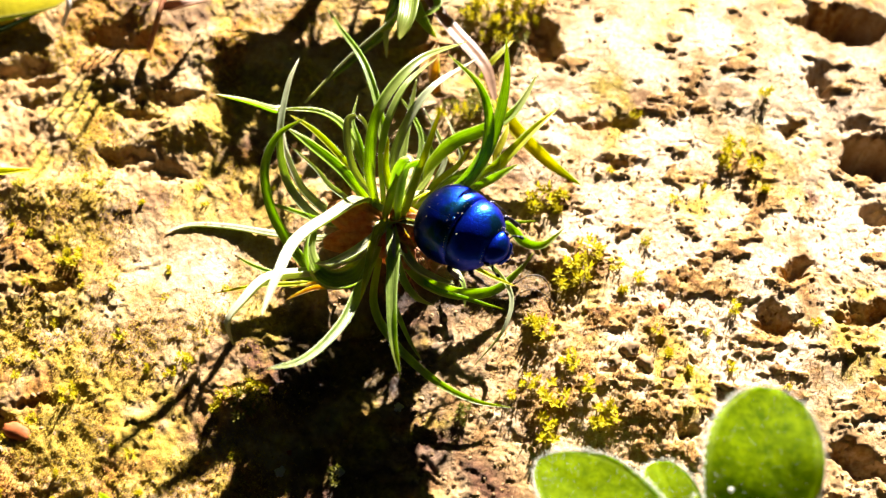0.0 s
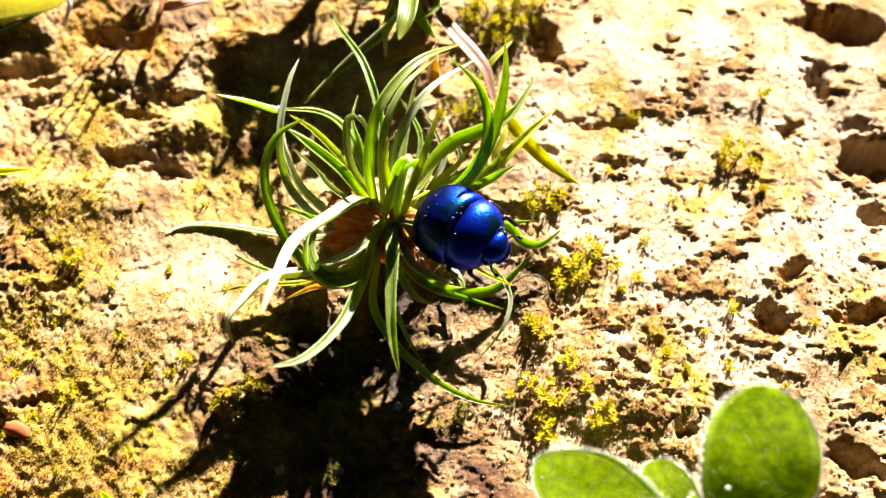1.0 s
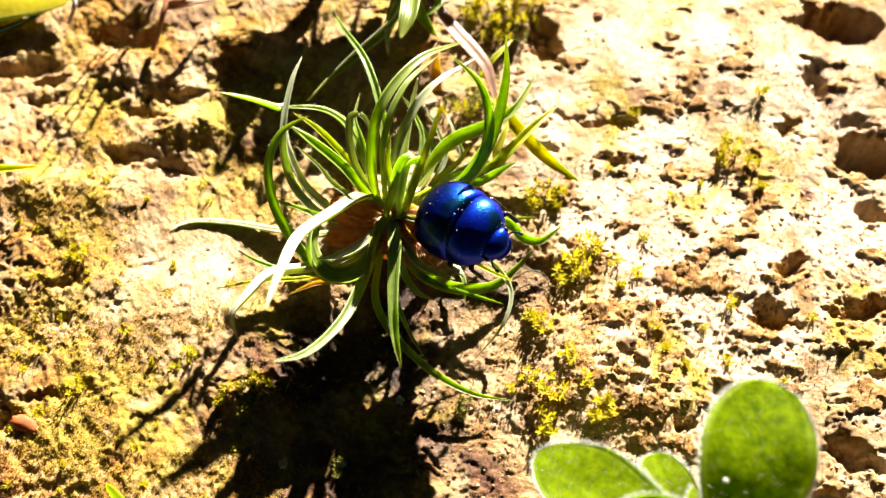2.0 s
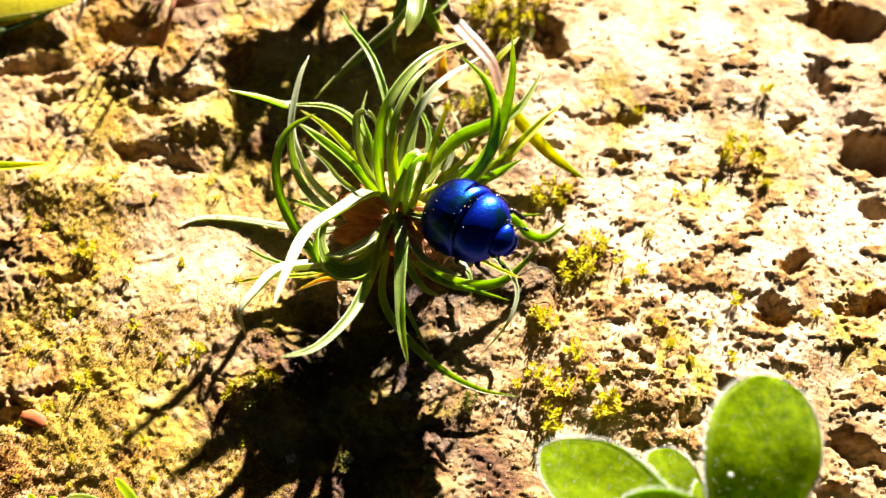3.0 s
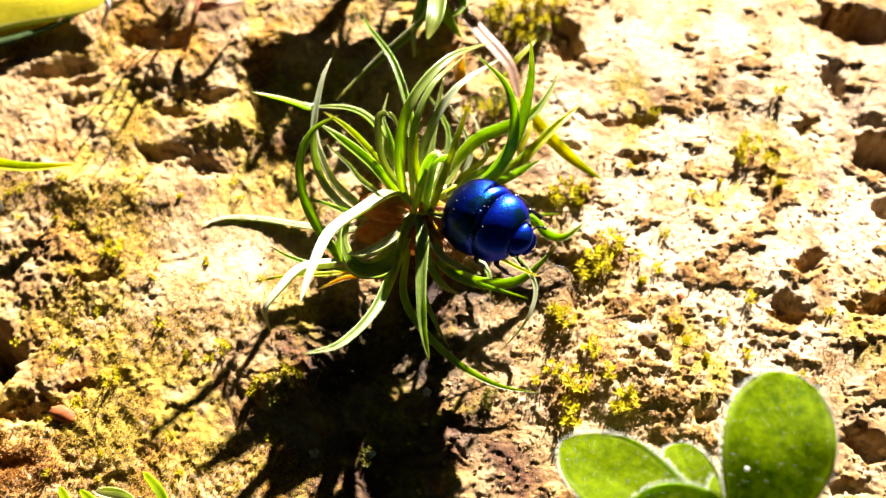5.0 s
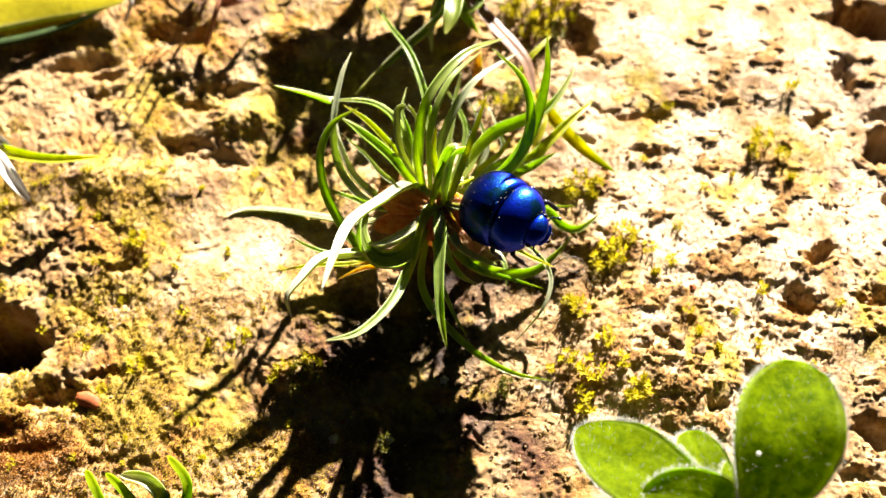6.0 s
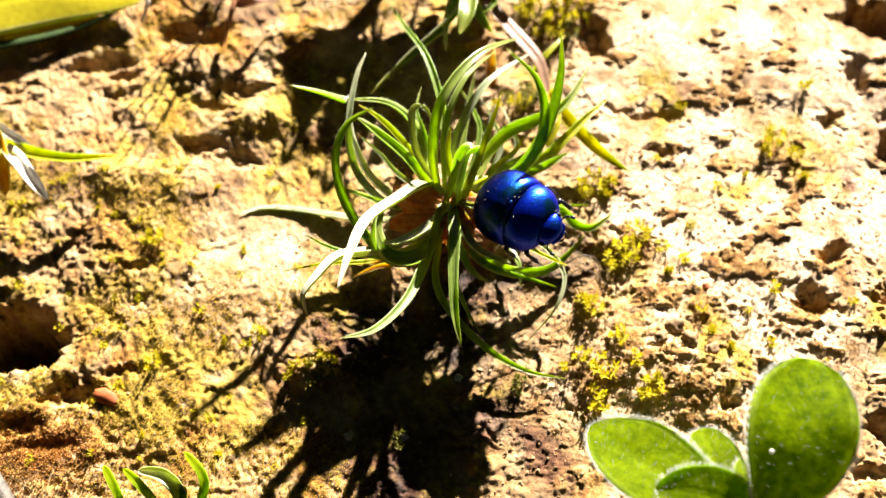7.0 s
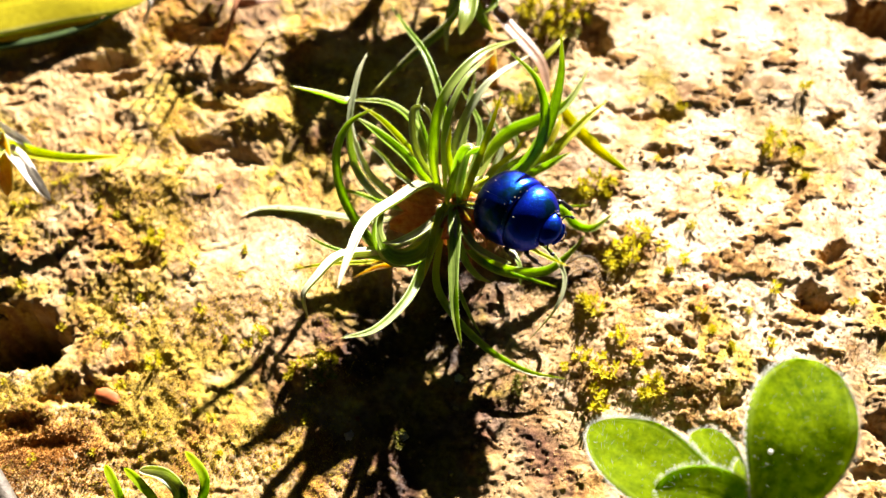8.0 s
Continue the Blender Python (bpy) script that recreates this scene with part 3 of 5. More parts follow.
rosette_leaf(LEAF_YELLOW, 0.11, 0.0, (-0.87, 0.24, 0.80), (-1.41, 0.62, 1.35), (-1.73, 0.81, 1.62), (-2.04, 0.96, 1.74))
rosette_leaf(LEAF_WHITE, 0.11, 0.4, (-0.89, 0.19, 0.88), (-1.23, 0.45, 1.43), (-1.30, 0.90, 1.74), (-1.11, 0.93, 1.74), (-0.94, 0.66, 1.51))
rosette_leaf(LEAF_SILVER, 0.13, 0.4, (-0.95, -0.00, 0.60), (-1.63, 0.04, 0.60), (-2.09, 0.41, 0.85), (-2.20, 0.77, 1.40), (-2.14, 1.48, 1.60), (-2.03, 1.96, 1.60))
rosette_leaf(LEAF_WHITE, 0.15, 0.2, (-0.99, 0.02, 0.55), (-1.50, 0.17, 0.55), (-1.92, 0.43, 0.75), (-2.17, 0.86, 1.00), (-2.23, 1.23, 1.10))
rosette_leaf(LEAF_WHITE, 0.135, 0.0, (-0.88, -0.09, 0.80), (-1.70, -0.10, ground_at(-1.70, -0.10) + 0.14), (-2.35, 0.05, ground_at(-2.35, 0.05) + 0.06), (-3.00, 0.20, ground_at(-3.00, 0.20) + 0.025), (-3.53, 0.21, ground_at(-3.53, 0.21) + 0.015), (-3.86, 0.05, ground_at(-3.86, 0.05) + 0.015), lit=0.5)
rosette_leaf(LEAF_SILVER, 0.20, 0.1, (-0.78, 0.03, 0.95), (-1.08, 0.08, 1.18), (-1.42, -0.36, 1.50), (-1.77, -0.89, 1.82), (-1.90, -1.54, 2.15), (-1.93, -2.28, 2.70), lit=0.30)
rosette_leaf(LEAF_GREEN, 0.09, 0.0, (-0.92, -0.39, 0.70), (-1.41, -0.82, 0.70), (-1.90, -0.90, 0.80), (-2.38, -0.81, 0.85), (-2.74, -0.58, 0.75))
rosette_leaf(LEAF_YELLOW, 0.08, 0.0, (-0.97, -0.38, 0.50), (-1.64, -0.82, 0.55), (-2.43, -0.96, 0.60), (-3.02, -1.06, 0.50))
rosette_leaf(LEAF_WHITE, 0.14, 0.5, (-0.91, -0.48, 0.80), (-1.60, -0.88, 1.00), (-2.13, -1.18, 1.35), (-2.39, -1.59, 1.50), (-2.53, -1.87, 1.50), (-2.47, -2.06, 1.25))
rosette_leaf(LEAF_GREEN, 0.145, 0.1, (-0.86, -0.44, 0.80), (-1.06, -1.17, 0.95), (-1.23, -1.74, 1.20), (-1.56, -2.30, 1.55), (-1.96, -2.55, 1.80), lit=-0.35)
rosette_leaf(LEAF_GREEN, 0.17, 0.1, (-0.71, -0.09, 1.02), (-0.63, -0.61, 1.15), (-0.62, -1.22, 1.12), (-0.57, -1.78, 1.00), (-0.46, -2.22, 0.88), lit=0.1)
rosette_leaf(LEAF_YELLOW, 0.13, 0.0, (-0.82, -0.17, 0.95), (-0.89, -0.56, 1.20), (-0.94, -0.94, 1.15), (-1.01, -1.30, 1.00))
rosette_leaf(LEAF_GREEN, 0.12, 0.0, (-0.83, -0.42, 0.60), (-0.86, -1.18, 0.65), (-0.56, -1.65, 0.50), (-0.03, -2.05, 0.30), (0.48, -2.28, 0.25), (0.98, -2.34, 0.22))
rosette_leaf(LEAF_GREEN, 0.09, 0.0, (-0.74, -0.47, 0.70), (-0.61, -1.18, 0.85), (-0.41, -1.63, 0.75), (-0.20, -1.90, 0.55))
rosette_leaf(LEAF_GREEN, 0.17, 0.1, (-0.66, -0.29, 0.85), (-0.35, -0.76, 0.75), (0.14, -0.86, 0.45), (0.67, -0.77, 0.35), (1.00, -0.48, 0.35), (1.23, -0.15, 0.30))
rosette_leaf(LEAF_SILVER, 0.09, 0.0, (-0.63, -0.22, 0.80), (0.04, -0.21, 0.60), (0.57, -0.48, 0.60), (0.91, -0.87, 0.50), (0.82, -1.37, 0.45), (0.42, -1.84, 0.20))
rosette_leaf(LEAF_GREEN, 0.08, 0.0, (-0.59, -0.41, 0.60), (-0.16, -0.87, 0.65), (0.36, -1.02, 0.60), (0.83, -1.10, 0.50))
rosette_leaf(LEAF_GREEN, 0.17, 0.3, (-0.64, -0.09, 0.80), (0.11, 0.15, 0.50), (0.83, 0.12, 0.50), (1.07, -0.07, 0.45), (1.34, -0.08, 0.40), (1.66, 0.25, 0.30), lit=-0.4)
rosette_leaf(LEAF_GREEN, 0.08, 0.0, (-0.64, -0.05, 0.80), (0.10, 0.28, 0.50), (0.72, 0.20, 0.50), (0.99, 0.20, 0.50), (1.28, 0.26, 0.45))
rosette_leaf(LEAF_GREEN, 0.21, 0.1, (-0.39, 0.21, 0.70), (0.18, 0.45, 0.90), (0.57, 0.80, 1.50), (0.73, 1.39, 2.00), (0.69, 1.79, 2.45))
rosette_leaf(LEAF_GREEN, 0.16, 0.3, (-0.36, 0.23, 0.70), (0.32, 0.54, 1.00), (0.53, 0.86, 1.60), (0.41, 1.32, 1.95), (-0.04, 1.83, 2.00))
rosette_leaf(LEAF_GREEN, 0.19, 0.1, (-0.48, 0.44, 0.70), (-0.01, 1.12, 0.85), (0.52, 1.39, 0.95), (0.92, 1.71, 0.95), (1.25, 2.44, 0.85), lit=-0.35)
rosette_leaf(LEAF_YELLOW, 0.17, 0.1, (-0.32, 0.34, 0.50), (0.55, 0.89, 0.55), (0.89, 1.23, 0.65), (1.21, 1.64, 0.62), (1.55, 2.07, 0.50), lit=-0.3)
rosette_leaf(LEAF_YELLOW, 0.13, 0.0, (-0.32, 0.34, 0.50), (0.59, 0.94, 0.55), (0.69, 1.20, 0.65), (0.79, 1.45, 0.70), (0.84, 1.67, 0.68), lit=-0.3)
rosette_leaf(LEAF_GREEN, 0.14, 0.1, (-0.32, 0.33, 0.50), (0.36, 0.69, 0.50), (0.69, 0.76, 0.75), (0.99, 1.00, 0.70))
rosette_leaf(LEAF_GREEN, 0.11, 0.1, (-0.47, 0.28, 0.60), (-0.20, 0.98, 0.65), (-0.40, 1.46, 0.75), (-0.62, 1.85, 0.85))
rosette_leaf(LEAF_SILVER, 0.08, 0.2, (-0.40, 0.31, 0.55), (-0.04, 0.98, 0.65), (-0.14, 1.38, 0.75), (-0.36, 1.77, 0.85))
rosette_leaf(LEAF_SILVER, 0.07, 0.1, (-0.36, 0.40, 0.55), (0.17, 0.99, 0.65), (0.10, 1.34, 0.75), (-0.04, 1.67, 0.80))
rosette_leaf(LEAF_GREEN, 0.24, 0.4, (-0.62, -0.11, 0.95), (-0.63, 0.05, 1.45), (-0.54, 0.22, 1.80), (-0.37, 0.29, 1.80), (-0.30, 0.19, 1.50))
rosette_leaf(LEAF_GREEN, 0.11, 0.0, (-0.62, 0.22, 0.70), (-0.60, 0.89, 0.90), (-0.53, 1.56, 1.00), (-0.46, 2.06, 1.10))
rosette_leaf(LEAF_YELLOW, 0.11, 0.0, (-0.40, 0.30, 0.55), (-0.11, 0.69, 0.65), (0.15, 0.89, 0.75), (0.31, 1.17, 0.80))
rosette_leaf(LEAF_GREEN, 0.11, 0.0, (-0.36, 0.32, 0.50), (0.01, 0.70, 0.60), (0.31, 0.88, 0.70), (0.46, 1.07, 0.70))
rosette_leaf(LEAF_GREEN, 0.26, 0.4, (-0.84, -0.24, 0.85), (-0.99, -0.80, 0.95), (-1.19, -1.00, 0.97), (-1.44, -1.04, 1.02), (-1.61, -0.91, 1.10), (-1.69, -0.67, 1.18), (-1.65, -0.40, 1.20), (-1.54, -0.20, 1.15), lit=0.2)
rosette_leaf(LEAF_GREEN, 0.23, 0.3, (-0.71, -0.04, 0.85), (-0.97, 0.04, 1.02), (-1.19, 0.01, 1.05), (-1.44, -0.11, 1.00))
rosette_leaf(LEAF_GREEN, 0.10, 0.0, (-0.96, 0.08, 0.60), (-1.56, 0.03, 0.60), (-2.04, 0.10, 0.75), (-2.39, 0.24, 0.70))
rosette_leaf(LEAF_GREEN, 0.11, 0.2, (-0.70, -0.26, 0.80), (-0.50, -0.93, 1.00), (-0.32, -1.17, 0.95), (-0.09, -1.15, 0.65))
rosette_leaf(LEAF_DRY, 0.10, 0.1, (-0.93, -0.29, 0.50), (-1.35, -0.81, 0.50), (-1.71, -0.90, 0.45), (-2.05, -1.03, 0.35))
rosette_leaf(LEAF_DRY, 0.08, 0.1, (-0.93, -0.30, 0.60), (-1.27, -0.73, 0.60), (-1.63, -0.87, 0.60), (-1.99, -0.92, 0.50))
rosette_leaf(LEAF_GREEN, 0.09, 0.0, (-0.73, 0.19, 0.75), (-0.76, 0.71, 0.90), (-0.92, 1.22, 1.00), (-1.04, 1.91, 1.00))
rosette_leaf(LEAF_GREEN, 0.07, 0.0, (-0.88, 0.17, 0.85), (-1.12, 0.73, 1.40), (-1.25, 1.06, 1.50), (-1.21, 1.48, 1.50))
rosette_leaf(LEAF_SILVER, 0.08, 0.1, (-0.91, 0.08, 0.70), (-1.49, 0.37, 0.90), (-1.73, 0.60, 1.00), (-2.13, 0.92, 1.10))
rosette_leaf(LEAF_GREEN, 0.08, 0.0, (0.13, -0.39, 0.30), (0.29, -0.70, 0.35), (0.32, -0.99, 0.25))
rosette_leaf(LEAF_YELLOW, 0.09, 0.0, (-0.63, -0.26, 0.80), (0.05, -0.35, 0.55), (0.65, -0.68, 0.60), (0.97, -0.76, 0.50))
rosette_leaf(LEAF_GREEN, 0.09, 0.1, (-0.66, 0.17, 0.70), (-0.45, 0.61, 0.80), (-0.37, 1.27, 0.90), (-0.71, 1.88, 1.00))
rosette_leaf(LEAF_WHITE, 0.17, 0.3, (-0.70, -0.17, 1.02), (-1.04, -0.60, 1.10), (-1.37, -0.87, 1.20), (-1.60, -0.91, 1.25))
rosette_leaf(LEAF_WHITE, 0.14, 0.3, (-0.70, -0.23, 1.05), (-0.67, -0.61, 1.15), (-0.61, -0.97, 1.05))
rosette_leaf(LEAF_YELLOW, 0.15, 0.3, (-0.75, -0.18, 1.08), (-0.82, -0.33, 1.15), (-0.89, -0.60, 1.12), (-0.95, -0.80, 1.00))
rosette_leaf(LEAF_SILVER, 0.14, 0.3, (-0.66, -0.22, 1.00), (-0.40, -0.70, 0.95), (-0.10, -0.80, 0.75), (0.17, -0.81, 0.60))
rosette_leaf(LEAF_DRY, 0.23, 0.3, (-0.71, -0.11, 1.05), (-0.50, -0.08, 1.10), (-0.32, -0.12, 1.00))
rosette_leaf(LEAF_YELLOW, 0.17, 0.3, (-0.65, 0.06, 0.90), (-0.43, 0.32, 0.85), (-0.20, 0.49, 0.75))
rosette_leaf(LEAF_DRY, 0.15, 0.3, (-0.63, -0.19, 1.05), (-0.51, -0.39, 1.05), (-0.35, -0.48, 0.90))
rosette_leaf(LEAF_SILVER, 0.10, 0.2, (-0.71, -0.12, 1.00), (-0.52, -0.18, 1.10), (-0.35, -0.21, 1.05), (-0.25, -0.34, 0.90))
rosette_leaf(LEAF_YELLOW, 0.11, 0.2, (-0.78, -0.14, 1.00), (-0.70, -0.01, 1.40), (-0.62, 0.14, 1.60), (-0.60, 0.30, 1.60))
rosette_leaf(LEAF_SILVER, 0.11, 0.1, (-0.54, 0.21, 0.80), (-0.37, 0.24, 1.55), (-0.26, 0.44, 1.90), (-0.15, 0.83, 2.05))
rosette_leaf(LEAF_YELLOW, 0.11, 0.1, (-0.55, -0.04, 0.95), (-0.48, -0.11, 1.43), (-0.33, 0.18, 1.82), (-0.20, 0.55, 2.02), (-0.09, 0.90, 2.20))
rosette_leaf(LEAF_YELLOW, 0.12, 0.2, (-0.64, 0.02, 0.90), (-0.71, 0.14, 1.35), (-0.78, 0.37, 1.60), (-0.75, 0.70, 1.75))

# brown dry sheaths and root fibres round the crown
def husk(at, length, r, turn, rise, seed):
    rng = random.Random(seed)
    d = Vector((math.cos(radians(turn)), math.sin(radians(turn)), rise)).normalized()
    s = d.cross(Vector((0, 0, 1))).normalized()
    u = s.cross(d)
    verts, faces, n, k = [], [], 14, 40
    for i in range(n + 1):
        v = i / n
        w = r * (math.sin(math.pi * (0.12 + 0.8 * v)) ** 0.8)
        for j in range(k):
            q = 2 * math.pi * j / k
            rr = w * (1 + 0.16 * math.sin(9 * q + seed + 1.5 * v) + 0.10 * math.sin(4 * q + 2 * seed) + rng.uniform(-0.05, 0.05))
            verts.append(Vector(at) + d * (length * v) + s * (rr * math.cos(q)) + u * (rr * 0.75 * math.sin(q)))
    for i in range(n):
        for j in range(k):
            a, b = i * k + j, i * k + (j + 1) % k
            faces.append((a, b, b + k, a + k))
    faces += [tuple(range(k - 1, -1, -1)), tuple(n * k + j for j in range(k))]
    return verts, faces


part("rootstock", tube_geo([(-0.69, -0.05, 0.05), (-0.70, -0.15, 0.50), (-0.69, -0.13, 0.95)], 0.30, 0.24, 10, 12, 0.06, 3), SHEATH, rosette, "brown fibrous rootstock")
for i, (at, length, r, turn, rise) in enumerate([
        ((-0.80, -0.16, 1.00), 0.74, 0.21, 172, 0.16), ((-0.86, -0.34, 0.92), 0.70, 0.16, 190, 0.0), ((-0.66, -0.18, 1.00), 0.42, 0.18, -30, -0.35), ((-0.64, -0.30, 0.95), 0.50, 0.17, -65, -0.5), ((-0.60, -0.10, 1.00), 0.34, 0.15, 5, -0.2), ((-0.71, -0.17, 0.85), 0.4, 0.2, -110, -0.5)]):
    part("dry_sheath", husk(at, length, r, turn, rise, i), SHEATH, rosette, "papery brown dry leaf sheath")
fibres = random.Random(5)
for i in range(16):
    x, y, z = (-0.44, -0.28, 0.70)
    a = fibres.uniform(-2.4, -0.2)
    d = fibres.uniform(0.3, 0.55)
    p0 = (x + fibres.uniform(-0.12, 0.12), y + fibres.uniform(-0.1, 0.1), z)
    p2 = (x + d * math.cos(a), y + d * math.sin(a), 0.15)
    p1 = ((p0[0] + p2[0]) / 2 + fibres.uniform(-0.1, 0.1), (p0[1] + p2[1]) / 2, z - 0.05)
    part("fibre", tube_geo([p0, p1, p2], 0.012, 0.006, 9, 5, 0, i), RED_STEM, rosette)


# ---- the beetle: x ahead, y to its left, z up, about the middle of its belly ----
beetle = tagged(new("beetle"), "shiny metallic blue beetle clinging beside the plantain crown", "beetle")
BASES[beetle.name] = Vector((0, 0, 0))
BEETLE_AT = (0.305, -0.277, 0.97)
beetle.scale = (0.865, 0.865, 0.865)


def shell_geo(x0, x1, half, top, lo, hi, skin=0.03, rows=26, cols=22, rear=0.0, front=0.0, nose=0.0, groove=0.0, seam=0.0):
    """A curved plate between two stations of the body and two angles from its midline (0 is the top), closed on its underside."""
    verts, faces = [], []
    for layer in (0, 1):
        for i in range(rows + 1):
            for j in range(cols + 1):
                a = radians(lo + (hi - lo) * j / cols)
                v = i / rows
                x = x0 + (x1 - x0) * v - (rear * (1 - v) + front * v) * math.cos(a)
                w, h = half(x), top(x)
                k = 1 - layer * skin / max(w, 0.06)
                edge = 1.0
                if groove:
                    edge -= groove * (0.5 + 0.5 * math.cos(a * 22)) * min(1, 4 * v)
                if seam:
                    edge -= seam * math.exp(-(math.degrees(a) / 4.0) ** 2)
                lip = 1 - 0.05 * (max(0, 1 - v * 14) + max(0, (v - 1) * 14 + 1)) - nose * max(0, (v - 0.92) / 0.08) ** 2 if layer == 0 else 1 - 1.1 * nose * max(0, (v - 0.92) / 0.08) ** 2
                verts.append(Vector((x, w * math.sin(a) * k * edge * lip, 0.26 + (h - 0.26) * math.cos(a) * k * edge * lip if math.cos(a) > 0 else 0.26 + 0.20 * math.cos(a) * k)))
    c, m = cols + 1, (rows + 1) * (cols + 1)
    for i in range(rows):
        for j in range(cols):
            a = i * c + j
            faces += [(a, a + 1, a + 1 + c, a + c), (m + a, m + a + c, m + a + 1 + c, m + a + 1)]
    for i in range(rows):
        for j in (0, cols):
            a = i * c + j
            faces.append((a, a + c, m + a + c, m + a))
    for j in range(cols):
        for i in (0, rows):
            a = i * c + j
            faces.append((a, a + 1, m + a + 1, m + a))
    return verts, faces


def wing_half(x):
    u = (x + 0.14) / 0.58
    return 0.61 * math.sqrt(max(0.001, 1 - abs(u) ** 2.4)) if u < 0 else 0.61 * (1 - 0.08 * (u / 0.5) ** 2)


def wing_top(x):
    u = (x + 0.10) / 0.62
    return 0.26 + 0.53 * math.sqrt(max(0.001, 1 - abs(u) ** 2.3)) if u < 0 else 0.79 - 0.05 * (u / 0.35) ** 2


def neck_half(x):
    u = (x - 0.22) / 0.42
    return 0.56 * max(0.05, 1 - 0.45 * max(0, u) ** 2.2 - 0.16 * min(0, u) ** 2)


def neck_top(x):
    u = (x - 0.22) / 0.42
    return 0.26 + 0.42 * max(0.05, 1 - 0.62 * max(0, u) ** 1.9 - 0.75 * min(0, u) ** 2)


def ball_geo(at, rx, ry, rz, n=14, k=20, pinch=0.0):
    verts, faces = [Vector(at) + Vector((rx, 0, 0))], []
    for i in range(1, n):
        a = math.pi * i / n
        for j in range(k):
            q = 2 * math.pi * j / k
            f = 1 - pinch * max(0, math.cos(a))
            verts.append(Vector(at) + Vector((rx * math.cos(a), ry * f * math.sin(a) * math.cos(q), rz * f * math.sin(a) * math.sin(q))))
    verts.append(Vector(at) - Vector((rx, 0, 0)))
    for j in range(k):
        faces.append((0, 1 + j, 1 + (j + 1) % k))
        faces.append((len(verts) - 1, len(verts) - 1 - k + (j + 1) % k, len(verts) - 1 - k + j))
    for i in range(n - 2):
        for j in range(k):
            a, b = 1 + i * k + j, 1 + i * k + (j + 1) % k
            faces.append((a, a + k, b + k, b))
    return verts, faces


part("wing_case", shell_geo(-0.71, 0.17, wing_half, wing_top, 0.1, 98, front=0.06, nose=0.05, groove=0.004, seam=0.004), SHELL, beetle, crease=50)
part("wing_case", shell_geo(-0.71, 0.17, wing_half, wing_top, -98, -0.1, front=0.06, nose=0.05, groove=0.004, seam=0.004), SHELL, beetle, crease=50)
part("pronotum", shell_geo(0.085, 0.63, neck_half, neck_top, -100, 100, cols=40, rear=0.06, nose=0.10), SHELL, beetle, "smooth violet-blue neck shield", crease=50)
part("abdomen", ball_geo((-0.10, 0, 0.24), 0.58, 0.54, 0.22), LEG, beetle, "black underside")
part("scutellum", ball_geo((0.05, 0, 0.742), 0.05, 0.06, 0.015, 8, 12), SHELL, beetle)
dust, grit = random.Random(17), []
for geo, rows, cols, count in ((shell_geo(-0.71, 0.17, wing_half, wing_top, 0.1, 98, front=0.06, nose=0.05), 26, 22, 60), (shell_geo(-0.71, 0.17, wing_half, wing_top, -98, -0.1, front=0.06, nose=0.05), 26, 22, 80),
                               (shell_geo(0.085, 0.63, neck_half, neck_top, -100, 100, cols=40, rear=0.06, nose=0.10), 26, 40, 70)):
    for _ in range(count):
        i = dust.choice((0, 1, rows - 1, rows, dust.randrange(rows)))
        p = geo[0][i * (cols + 1) + dust.randrange(cols + 1)]
        r = 0.0025 + 0.006 * dust.random() ** 4
        grit.append(ball_geo(p + Vector((0, 0, 0.3 * r)), r * 1.3, r, r, 4, 5))
tagged(part("dust", merge(*grit), HAIR, beetle, "pale grains of dust"), kind="stuff")
NECK = (0.56, 0.0, 0.26)
head = part("head", merge(ball_geo((0.67, 0, 0.26), 0.19, 0.28, 0.18, 16, 24, 0.25), ball_geo((0.80, 0, 0.20), 0.09, 0.19, 0.07, 10, 16, 0.2)), SHELL, beetle, "dark blue head")
for v in head.data.vertices:
    v.co -= Vector(NECK) * CM
BASES[head.name] = Vector(NECK)
for s in (1, -1):
    part("eye", ball_geo((0.68, 0.262 * s, 0.29), 0.05, 0.035, 0.05, 8, 12), LEG, head)
    part("mandible", tube_geo([(0.80, 0.08 * s, 0.17), (0.88, 0.07 * s, 0.16), (0.91, 0.01 * s, 0.16)], 0.03, 0.008, 8, 7), LEG, head)
    ant = merge(tube_geo([(0.73, 0.20 * s, 0.22), (0.79, 0.29 * s, 0.25), (0.87, 0.32 * s, 0.24)], 0.014, 0.014, 9, 6),
                ball_geo((0.90, 0.325 * s, 0.24), 0.045, 0.028, 0.028, 7, 10))
    part("antenna", ant, LEG, head, "clubbed black antenna")


def leg_geo(hip, knee, ankle, toe, thick):
    spines = []
    for i in range(5):
        a = Vector(knee).lerp(Vector(ankle), 0.3 + 0.15 * i)
        out = (Vector(ankle) - Vector(hip)).normalized()
        spines.append(tube_geo([a, a + out * 0.03 + Vector((0.01, 0, -0.02)), a + out * 0.06 + Vector((0.02, 0, -0.03))], 0.010, 0.002, 3, 5))
    mid = Vector(hip).lerp(Vector(knee), 0.5) + Vector((0, 0, 0.03))
    return merge(tube_geo([hip, mid, knee], thick, thick * 0.8, 8, 9), tube_geo([knee, Vector(knee).lerp(Vector(ankle), 0.5), ankle], thick * 0.5, thick * 0.75, 8, 9),
                 tube_geo([ankle, Vector(ankle).lerp(Vector(toe), 0.5) + Vector((0, 0, 0.02)), toe], 0.016, 0.010, 8, 6), *spines)


